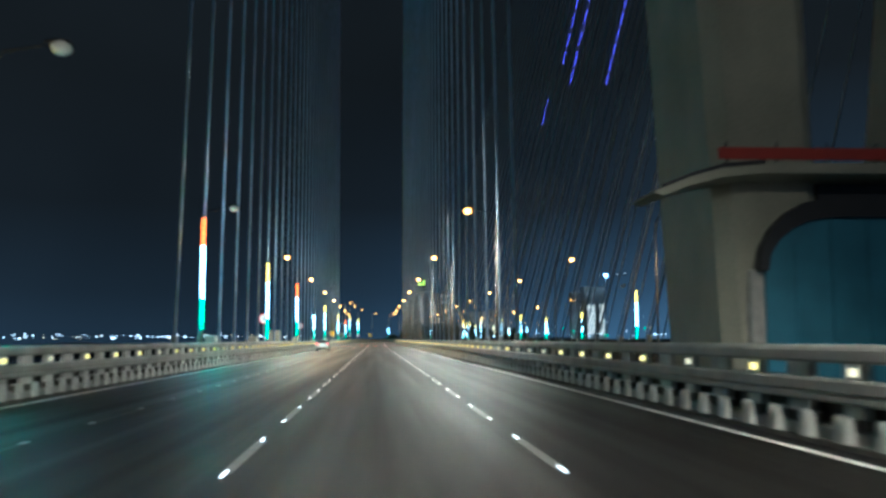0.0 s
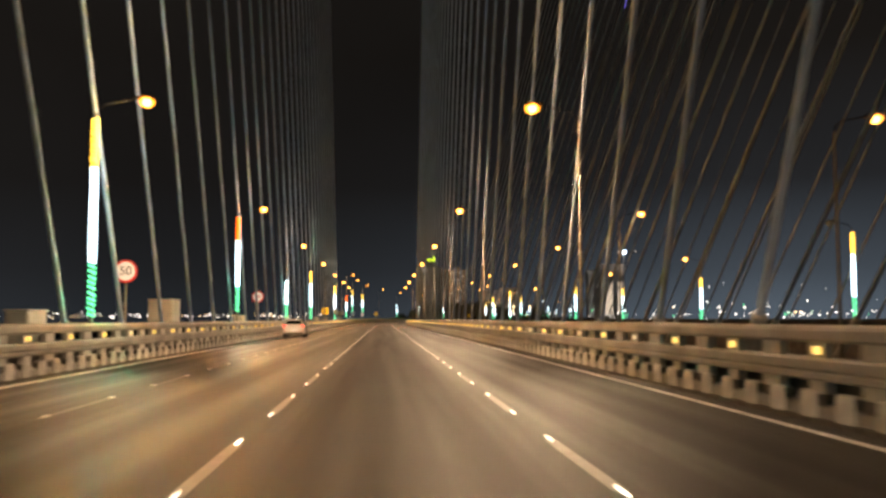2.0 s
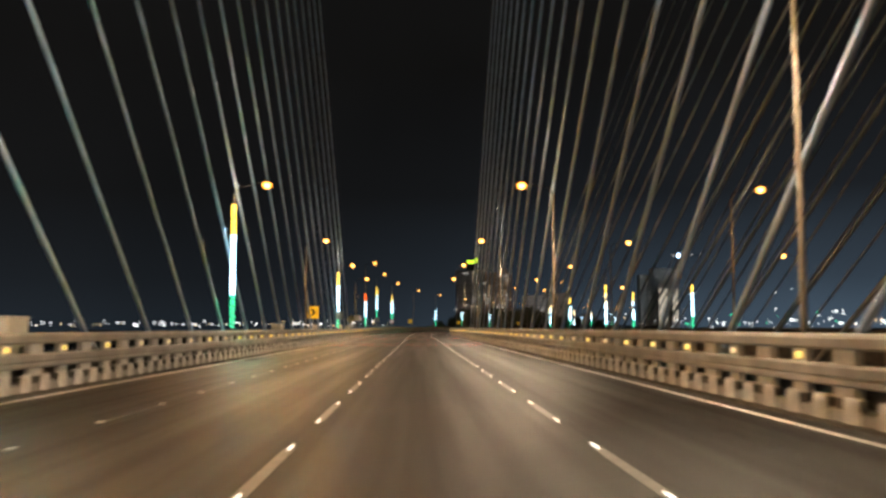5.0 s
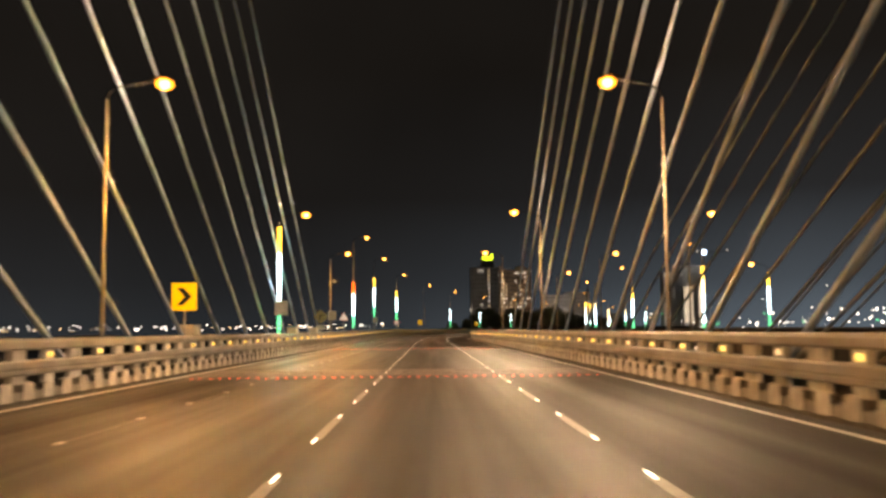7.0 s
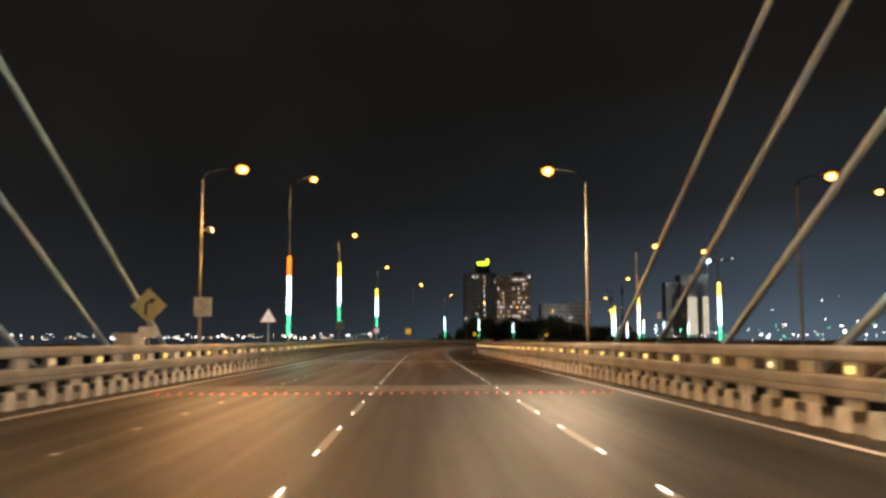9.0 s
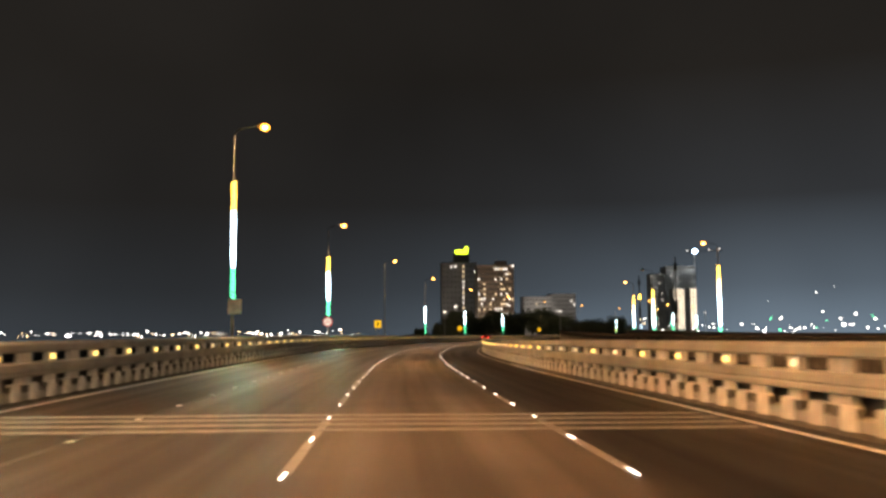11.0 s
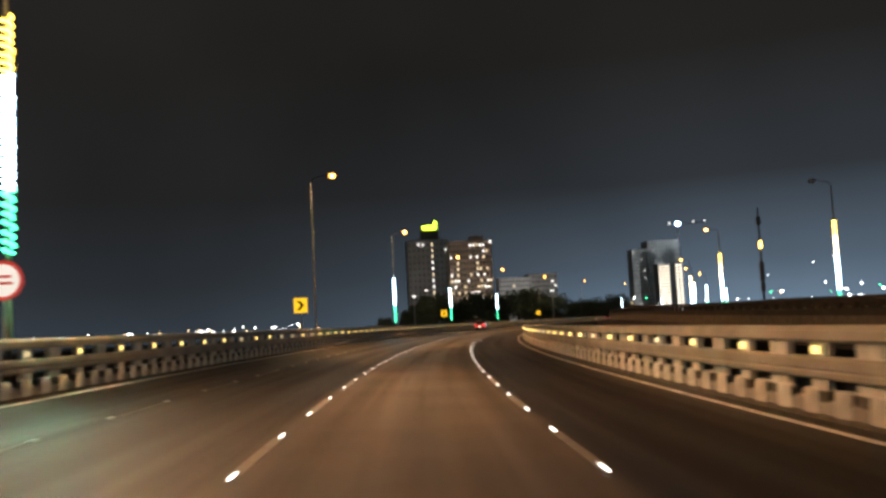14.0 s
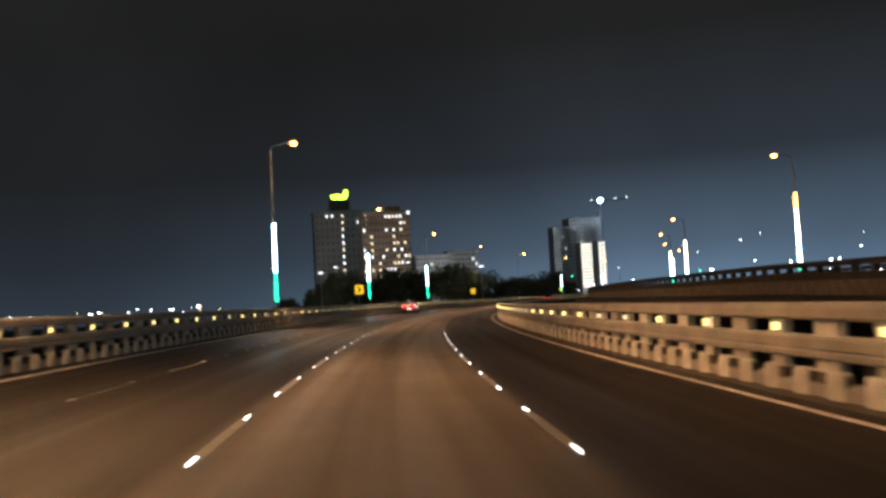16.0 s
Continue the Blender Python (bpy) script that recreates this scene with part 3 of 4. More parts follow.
# ---- street lamps ----
def street_lamp(m, height, reach, side, lens, label, group, radius=0.058, light=0.0, tone=SODIUM):
    """A tapered pole with a curved arm towards side (+1: its own right) and a flat lamp head."""
    lamp = thing("street_lamp", m, label, "street lamp", group)
    top = height - 0.55
    part("pole", tubed([(0, 0, -0.3), (0, 0, 2.0), (0, 0, top)], [radius * 1.25, radius * 1.1, radius * 0.66], 12), M_POST, lamp, smooth=True)
    bm = boxed(-0.2, -0.2, -0.02, 0.2, 0.2, 0.05, bevel=0.01)
    for a in range(4):
        tube(bm, [(0.15 * (1 if a % 2 else -1), 0.15 * (1 if a > 1 else -1), 0.04), (0.15 * (1 if a % 2 else -1), 0.15 * (1 if a > 1 else -1), 0.13)], 0.018, 6)
    part("base_plate", bm, M_POST, lamp)
    part("arm", tubed([(0, 0, top - 0.05), (0.06 * side, 0, top + 0.18), (0.3 * side, 0, top + 0.36), ((reach - 0.3) * side, 0, height - 0.02)], [0.036, 0.03, 0.026, 0.022], 8), M_HEAD, lamp, smooth=True)
    bm = bmesh.new()
    outline = [(-0.36, 0.02), (-0.30, 0.07), (0.0, 0.11), (0.20, 0.08), (0.27, 0.03), (0.23, -0.02), (-0.28, -0.02)]
    plate(bm, outline, -0.13, 0.13)
    head = part("lamp_head", bm, M_HEAD, lamp, "flat cast lamp housing", m=Matrix.Translation((reach * side, 0, height)) @ Matrix.Rotation(0.0 if side > 0 else math.pi, 4, "Z"))
    bm = bmesh.new()
    bmesh.ops.create_uvsphere(bm, u_segments=12, v_segments=8, radius=1.0, matrix=Matrix.Translation((0.02, 0, -0.10)) @ Matrix.Diagonal((0.27, 0.25, 0.19, 1)))
    part("lens", bm, lens, head, "glowing sodium glass" if lens is not M_LENS_OFF else "unlit glass", smooth=True)
    if lens is not M_LENS_OFF:
        bm = bmesh.new()
        bmesh.ops.create_uvsphere(bm, u_segments=12, v_segments=8, radius=0.155, matrix=Matrix.Translation((0.02, 0, -0.11)))
        part("bulb", bm, M_BULB, head, "white-hot bulb bowl", smooth=True)
    if light:
        spot = Matrix.Translation(m @ Vector((reach * side, 0, height - 0.62)))
        data = bpy.data.lights.new("lamp_light", "SPOT")
        data.energy, data.color, data.shadow_soft_size, data.spot_size, data.spot_blend = light, tone, 0.12, radians(146 if height > 10 else 178), 1.0 if height > 10 else 0.35
        new("lamp_light", data).matrix_basis = spot @ m.to_3x3().to_4x4() @ Matrix.Rotation(-radians(46 if height > 10 else 34) * side, 4, "Y")
        data = bpy.data.lights.new("stray_light", "POINT")
        data.energy, data.color, data.shadow_soft_size = light * (0.045 if height > 10 else 0.10), STRAY, 0.12
        new("stray_light", data).matrix_basis = spot
    return lamp


def garland(m, z0, z1, colours, radius=0.11, shine=0.0):
    """A light rope wound round a pole in coloured sections from top to bottom."""
    words = " over ".join(colours[:3])
    rope = thing("light_garland", m, "lit rope garland wound round a pole, " + words, "light garland", "pole garlands")
    share = {1: [1.0], 2: [0.62, 0.38], 3: [0.25, 0.48, 0.27], 4: [0.20, 0.24, 0.46, 0.10]}[len(colours)]
    top = z1
    for colour, part_share in zip(colours, share):
        low = top - (z1 - z0) * part_share
        turns = max(2, int((top - low) / ({"white": 0.10, "green": 0.17}.get(colour, 0.12) if radius < 0.14 else 0.13 if colour == "white" and radius < 0.17 else 0.20)))
        pts = []
        for i in range(turns * 8 + 1):
            a = 2 * math.pi * i / 8
            r = radius * (1 + 0.22 * noise.noise((i * 0.17, z1, 0)))
            pts.append((r * math.cos(a), r * math.sin(a), top - (top - low) * i / (turns * 8) + 0.04 * noise.noise((i * 0.09, z0 * 7, z1))))
        part(colour + "_section", tubed(pts, 0.028 if radius < 0.12 else 0.036, 5), M_ROPE[colour], rope, colour + " light rope")
        if shine:
            data = bpy.data.lights.new("rope_light", "POINT")
            data.color, data.energy, data.shadow_soft_size = ROPE_LIGHT[colour][0], ROPE_LIGHT[colour][1] * shine * 0.7, 0.05
            new("rope_light", data).matrix_basis = Matrix.Translation(m @ Vector((0.85, -0.1, (top + low) / 2)))
        top = low
    return rope


OUTER = "street lamps along the outer parapet"
left_lamps = {  # metres along: lit, height, colours of the garland, from, to
    -9.6: (0, 8.65, (), 0, 0), 22.6: (0, 8.65, ("yellow", "white", "green"), 1.9, 8.0), 50.4: (0, 8.65, ("orange", "white", "green"), 2.1, 8.0), 80.5: (1, 8.65, ("yellow", "white", "green"), 1.6, 8.0),
    110.3: (1, 8.65, ("orange", "white", "green"), 2.0, 8.0), 140.6: (1, 8.65, ("white", "green"), 1.6, 5.2), 170.5: (1, 8.65, ("yellow", "white", "green"), 1.5, 7.6),
    200.3: (1, 8.65, (), 0, 0), 230.7: (1, 8.65, ("yellow", "white", "green"), 1.4, 7.8), 259.9: (1, 8.65, (), 0, 0),
    285.5: (1, 12.66, ("orange", "white", "green"), 1.8, 7.2), 321.0: (1, 12.66, ("yellow", "white", "green"), 3.4, 9.6), 366.1: (1, 12.66, ("yellow", "white", "green"), 3.4, 9.3),
    411.2: (1, 12.66, (), 0, 0), 454.6: (1, 12.66, ("white", "green"), 1.8, 7.1), 500.9: (1, 12.66, ("white", "green"), 2.0, 7.4), 546.0: (1, 12.66, ("white", "green"), 1.9, 7.4),
    591.0: (1, 12.66, (), 0, 0), 636.0: (1, 12.66, (), 0, 0), 681.0: (1, 12.66, ("white", "green"), 1.9, 7.4), 726.0: (1, 12.66, ("white", "green"), 1.9, 7.4)}
for s, (lit, height, colours, z0, z1) in left_lamps.items():
    tall = height > 10
    m = upright(s, -9.75 if s == 366.1 else -9.45)
    street_lamp(m, height, 1.6, 1, M_LENS if lit else M_LENS_OFF,
                ("tall " if tall else "") + "galvanised street lamp, " + ("lit orange" if lit else "unlit") + ", behind the outer parapet", OUTER,
                light=(LAMP_WATTS * (1.9 if s > 340 else 2.5 if tall else 1.0) if lit and s < 740 else 0.0), tone=TALL_TONE if tall else SODIUM)
    if colours:
        garland(m, z0, z1, colours, 0.14 if 340 < s < 400 else 0.10, shine=0.15 if s < 30 else 1.0 if s < 400 else 0.0)
# k -2 and -1 are added unseen lamps; -1 is doubled to brighten the start
for k in (-2, -1, 1, 2, 3, 4, 5, 6, 7, 8):
    s = 21.0 + 29.9 * k if k != -1 else 1.5
    street_lamp(upright(s, 6.42), 8.65, 1.55, -1, M_LENS, "galvanised street lamp, lit orange, behind the median parapet", "street lamps along the median", light=LAMP_WATTS * (2.0 if k == -1 else 1.0), tone=MEDIAN_TONE)
for k in range(10):
    street_lamp(upright_far(21.6 + 29.9 * k, 15.6), 8.55, 1.5, 1, M_LENS_FAR, "galvanised street lamp of the opposite carriageway, lit orange", "opposite inner street lamps", light=LAMP_WATTS * 0.4 if k % 2 else 0.0)
for s, top in ((80.2, 6.9), (110.0, 7.1), (139.8, 5.4), (169.9, 5.3), (199.6, 6.6), (230.3, 6.6), (259.8, 6.5)):
    m = upright_far(s, 31.0)
    lit = s > 120
    street_lamp(m, max(7.35, top + 0.75), 1.5, -1, M_LENS_FAR if lit else M_LENS_OFF, "street lamp on the opposite carriageway's outer edge" + (", lit orange" if lit else ", unlit"), "opposite outer street lamps")
    garland(m, 1.3, top, ("yellow", "white", "green"), 0.10)
for s, height, z1, colours in ((282.2, 11.3, 8.6, ("yellow", "pale", "white", "green")), (322.5, 11.1, 7.6, ("yellow", "white", "green")), (373.0, 11.0, 8.4, ("yellow", "pale", "white", "green")), (421.0, 10.9, 7.5, ("yellow", "pale", "white", "green")),
                               (471.0, 11.4, 8.0, ("yellow", "pale", "white", "green")), (532.0, 10.8, 7.5, ("pale", "white")), (572.0, 10.8, 7.5, ("pale", "white", "green")), (612.0, 10.8, 7.5, ("white", "green")), (655.0, 10.8, 7.5, ("white", "green"))):
    m = upright_far(s, 31.5)
    lit = s != 421.0
    street_lamp(m, height, 1.5, -1, M_LENS_FAR if lit else M_LENS_OFF, "tall street lamp on the opposite carriageway's outer edge, " + ("lit orange" if lit else "unlit"), "opposite outer street lamps", radius=0.085, light=LAMP_WATTS * 0.25 if lit and s < 480 else 0.0)
    garland(m, 1.3, z1, colours, 0.12)

# two unlit masts with equipment boxes
for s in (397.5, 445.5):
    mast = thing("camera_mast", upright_far(s, 31.5), "dark unlit steel mast with equipment boxes", "mast", "opposite equipment masts")
    part("pole", tubed([(0, 0, -0.3), (0, 0, 11.2)], [0.16, 0.08], 12), M_DARK, mast, smooth=True)
    part("equipment_box", boxed(-0.22, -0.2, 3.4, 0.22, 0.2, 5.4, bevel=0.05), M_DARK, mast)
    part("lower_box", boxed(-0.2, -0.18, 2.3, 0.2, 0.18, 3.25, bevel=0.04), M_DARK, mast)
    part("bracket", boxed(-0.22, -0.15, 9.4, 0.22, 0.15, 10.3, bevel=0.05), M_DARK, mast)
    if s > 440:
        part("amber_light", boxed(-0.16, -0.28, 6.9, 0.16, -0.12, 7.6, bevel=0.05), M_ROPE["yellow"], mast, "small amber light")
# the camera on a plain lamp post
cctv = thing("traffic_camera", upright(259.9, -9.45), "small white traffic camera clamped to a lamp post", "camera")
part("clamp", tubed([(0, 0, 6.0), (0.35, 0, 6.05)], 0.035, 8), M_STEEL, cctv)
part("housing", boxed(0.28, -0.3, 5.92, 0.48, 0.15, 6.14, bevel=0.03), M_BOX, cctv)

# cabinets between the cables behind the outer parapet
for s, w, d, h in ((57.5, 1.2, 0.6, 1.72), (77.0, 1.5, 0.6, 1.72), (94.6, 1.6, 1.1, 2.4), (116.0, 1.3, 0.6, 1.72), (147.0, 1.2, 0.6, 1.72), (190.0, 1.5, 0.6, 1.72), (212.5, 1.0, 0.6, 1.72), (241.0, 1.3, 0.6, 1.72), (253.1, 1.4, 0.6, 1.72)):
    cab = thing("equipment_cabinet", upright(s, -9.85 - d / 2), ("tall " if h > 2 else "") + "cream steel cabinet on the deck edge behind the parapet", "cabinet", "deck edge cabinets")
    part("body", boxed(-d / 2, -w / 2, -0.02, d / 2, w / 2, h, bevel=0.03), M_BOX, cab)
    part("lid", boxed(-d / 2 - 0.04, -w / 2 - 0.04, h, d / 2 + 0.04, w / 2 + 0.04, h + 0.06, bevel=0.02), M_BOX, cab)
    part("door", boxed(d / 2, -w / 2 + 0.08, 0.15, d / 2 + 0.025, w / 2 - 0.08, h - 0.1, bevel=0.008), M_BOX, cab)
    part("handle", boxed(d / 2 + 0.025, 0.1, h / 2, d / 2 + 0.06, 0.14, h / 2 + 0.2, bevel=0.01), M_DARK, cab)

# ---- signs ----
# sign faces are plain sheets; their emission imitates reflected headlight
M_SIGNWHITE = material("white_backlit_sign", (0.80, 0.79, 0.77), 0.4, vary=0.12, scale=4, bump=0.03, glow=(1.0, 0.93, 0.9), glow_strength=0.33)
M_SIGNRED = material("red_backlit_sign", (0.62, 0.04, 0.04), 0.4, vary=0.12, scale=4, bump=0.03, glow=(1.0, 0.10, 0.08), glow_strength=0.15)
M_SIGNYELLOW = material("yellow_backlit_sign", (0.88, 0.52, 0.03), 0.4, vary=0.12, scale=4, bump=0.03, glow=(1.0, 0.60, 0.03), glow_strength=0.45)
M_SIGNBLACK = material("black_sign_sheet", (0.02, 0.02, 0.02), 0.5, vary=0.2, scale=4, bump=0.03)
# greyed copy of the sign yellow, for a sign that catches no light
M_SIGNDULL = material("faded_yellow_sign_sheet", (0.42, 0.39, 0.25), 0.6, vary=0.25, scale=4, bump=0.05)
M_SIGNPALE = material("pale_worn_sign_sheet", (0.80, 0.80, 0.78), 0.5, vary=0.3, scale=4, bump=0.05)
M_SIGNGREY = material("dull_grey_sign_sheet", (0.66, 0.67, 0.66), 0.5, vary=0.25, scale=4, bump=0.05)


def sign_post(sign, height, drop=0.3):
    part("post", tubed([(0, 0.06, -drop), (0, 0.06, height)], 0.038, 10), M_STEEL, sign, smooth=True)


def speed_sign(s, u, z, words, limit):
    sign = thing("speed_sign" if limit else "prohibition_sign", upright(s, u), words, "road sign")
    sign_post(sign, z + 0.3)
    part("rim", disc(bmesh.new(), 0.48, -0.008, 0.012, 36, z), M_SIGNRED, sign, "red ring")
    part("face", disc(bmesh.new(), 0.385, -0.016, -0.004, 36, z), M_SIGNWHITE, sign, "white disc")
    if limit:
        curve = bpy.data.curves.new("numeral", "FONT")
        curve.body, curve.align_x, curve.align_y, curve.size, curve.extrude = limit, "CENTER", "CENTER", 0.52, 0.004
        tmp = new("numeral", curve)
        me = bpy.data.meshes.new_from_object(tmp.evaluated_get(bpy.context.evaluated_depsgraph_get()))
        bpy.data.objects.remove(tmp)
        me.materials.append(M_SIGNBLACK)
        part("numeral", me, None, sign, "black number", m=Matrix.Translation((0, -0.024, z)) @ Matrix.Rotation(math.pi / 2, 4, "X"))
    else:
        for dz, w in ((0.09, 0.40), (-0.07, 0.46)):
            part("text_bar", boxed(-w / 2, -0.022, z + dz - 0.035, w / 2, -0.014, z + dz + 0.035), M_SIGNRED, sign)
    return sign


def chevron_sign(s, u, z, size, face, mark, words, post=True, group="chevron signs"):
    sign = thing("chevron_sign", upright(s, u, 0, -4), words, "road sign", group)
    if post:
        sign_post(sign, z + 0.3)
    else:
        for x in (-0.24, 0.14):
            part("strap", boxed(x, 0.0, z - 0.06, x + 0.1, 0.34, z + 0.06), M_STEEL, sign)
    h = size * 0.54
    part("panel", boxed(-size / 2, -0.012, z - h, size / 2, 0.012, z + h, bevel=0.02), face, sign)
    a, b = size * 0.30, size * 0.34
    part("chevron", plate(bmesh.new(), [(-a, z + b), (-a + 0.26 * size, z + b), (a, z), (-a + 0.26 * size, z - b), (-a, z - b), (-a + 0.32 * size, z)], -0.022, -0.012), mark, sign)
    return sign


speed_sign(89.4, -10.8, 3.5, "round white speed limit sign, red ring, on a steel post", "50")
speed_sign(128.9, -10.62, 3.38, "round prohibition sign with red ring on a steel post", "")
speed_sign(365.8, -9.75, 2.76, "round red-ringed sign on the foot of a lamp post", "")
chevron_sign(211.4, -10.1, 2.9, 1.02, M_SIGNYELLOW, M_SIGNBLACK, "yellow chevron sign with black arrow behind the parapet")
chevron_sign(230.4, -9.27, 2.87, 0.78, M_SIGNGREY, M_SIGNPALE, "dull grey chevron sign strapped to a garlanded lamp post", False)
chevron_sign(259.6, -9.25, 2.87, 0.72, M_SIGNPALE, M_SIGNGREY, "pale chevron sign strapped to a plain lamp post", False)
chevron_sign(320.8, -9.3, 2.95, 0.72, M_SIGNPALE, M_SIGNGREY, "pale sign strapped to a tall lamp post", False)
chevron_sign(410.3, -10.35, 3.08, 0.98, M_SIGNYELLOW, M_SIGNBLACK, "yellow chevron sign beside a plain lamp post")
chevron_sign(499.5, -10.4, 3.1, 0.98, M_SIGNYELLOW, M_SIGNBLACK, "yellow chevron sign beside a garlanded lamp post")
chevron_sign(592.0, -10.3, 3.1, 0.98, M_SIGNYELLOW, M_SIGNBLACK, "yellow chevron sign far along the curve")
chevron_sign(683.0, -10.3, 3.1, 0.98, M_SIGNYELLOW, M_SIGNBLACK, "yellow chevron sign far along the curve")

bend = thing("bend_sign", upright(253.1, -9.55), "dull yellow diamond sign with a black right-bend arrow", "road sign")
sign_post(bend, 2.9)
part("panel", plate(bmesh.new(), [(0, 2.07), (0.6, 2.67), (0, 3.27), (-0.6, 2.67)], -0.012, 0.012), M_SIGNDULL, bend)
bm = plate(bmesh.new(), [(-0.14, 2.36), (-0.05, 2.36), (-0.05, 2.66), (0.0, 2.76), (0.08, 2.80), (0.03, 2.87), (-0.09, 2.8), (-0.14, 2.68)], -0.02, -0.012)
plate(bm, [(0.02, 2.93), (0.10, 2.70), (0.24, 2.90)], -0.021, -0.012)
part("arrow", bm, M_SIGNBLACK, bend)
part("plaque", boxed(-0.32, -0.012, 1.62, 0.32, 0.012, 1.98, bevel=0.02), M_SIGNGREY, bend, "grey plaque")
warn = thing("warning_sign", upright(282.3, -10.3), "white triangular warning sign with a red border", "road sign")
sign_post(warn, 3.2)
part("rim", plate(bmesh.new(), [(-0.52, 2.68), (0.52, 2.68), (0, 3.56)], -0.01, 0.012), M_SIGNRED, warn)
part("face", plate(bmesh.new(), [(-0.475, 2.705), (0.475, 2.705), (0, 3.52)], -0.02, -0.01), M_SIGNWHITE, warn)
part("mark", boxed(-0.025, -0.026, 2.86, 0.025, -0.02, 3.08), M_SIGNBLACK, warn)


# ---- cars ----
def paint(name, colour):
    return material(name, colour, 0.28, vary=0.06, scale=1.5, bump=0.0, coat=0.7)


M_CARWHITE, M_CARRED = paint("white_car_paint", (0.90, 0.90, 0.90)), paint("dark_red_car_paint", (0.28, 0.03, 0.03))
M_GLASS = material("dark_car_glass", (0.012, 0.014, 0.016), 0.08, vary=0.05, bump=0.0, coat=0.5)
M_RUBBER = material("tyre_rubber", (0.018, 0.018, 0.018), 0.85, vary=0.2, scale=8, bump=0.2)
M_ALLOY = material("alloy_wheel", (0.5, 0.5, 0.5), 0.35, 0.8, vary=0.15, scale=6, bump=0.05)
M_TAIL = material("lit_tail_lamp", (0.3, 0.01, 0.01), 0.2, vary=0.05, bump=0.0, glow=(1.0, 0.05, 0.05), glow_strength=5.0)
# the plate is no lamp: light falling on it is put into its emission
M_PLATE = material("number_plate_sheet", (0.85, 0.84, 0.78), 0.4, vary=0.05, bump=0.0, glow=(1.0, 0.95, 0.85), glow_strength=1.3)
CAR_RIBS = [  # y, underside, sill half width, belt half width, belt height, roof half width, roof height
    (-1.96, 0.34, 0.76, 0.80, 0.86, 0.70, 0.98), (-1.90, 0.25, 0.84, 0.87, 0.94, 0.66, 1.10), (-1.66, 0.21, 0.87, 0.90, 0.99, 0.58, 1.44), (-1.2, 0.20, 0.87, 0.90, 0.98, 0.60, 1.53),
    (-0.2, 0.20, 0.87, 0.89, 0.96, 0.62, 1.56), (0.40, 0.20, 0.87, 0.88, 0.94, 0.60, 1.48), (1.02, 0.21, 0.86, 0.87, 0.92, 0.70, 1.01), (1.55, 0.22, 0.84, 0.84, 0.83, 0.68, 0.92),
    (1.90, 0.26, 0.78, 0.78, 0.69, 0.60, 0.77), (1.99, 0.34, 0.64, 0.66, 0.57, 0.50, 0.63)]


def car_body():
    bm = bmesh.new()
    rings = []
    for y, z0, w0, w1, zb, w2, zr in CAR_RIBS:
        half = [(w0 * 0.9, z0), (w0, z0 + 0.12), (w1, zb - 0.22), (w1 * 0.985, zb), (w2, zr - 0.07), (w2 * 0.78, zr)]
        loop = [(x, z) for x, z in half] + [(-x, z) for x, z in half[::-1]]
        rings.append([bm.verts.new((x, y, z)) for x, z in loop])
    n = len(rings[0])
    for r0, r1 in zip(rings, rings[1:]):
        for k in range(n):
            bm.faces.new((r0[k], r0[(k + 1) % n], r1[(k + 1) % n], r1[k]))
    bm.faces.new(rings[0])
    bm.faces.new(rings[-1][::-1])
    return bm


def pane(corners, thick):
    """A thin pane pushed out from four corners along its normal."""
    bm = bmesh.new()
    c = [Vector(p) for p in corners]
    nrm = (c[1] - c[0]).cross(c[3] - c[0]).normalized() * thick
    a, b = [bm.verts.new(p - nrm * 0.3) for p in c], [bm.verts.new(p + nrm) for p in c]
    bm.faces.new(a[::-1])
    bm.faces.new(b)
    for i in range(4):
        bm.faces.new((a[i], a[(i + 1) % 4], b[(i + 1) % 4], b[i]))
    return bm


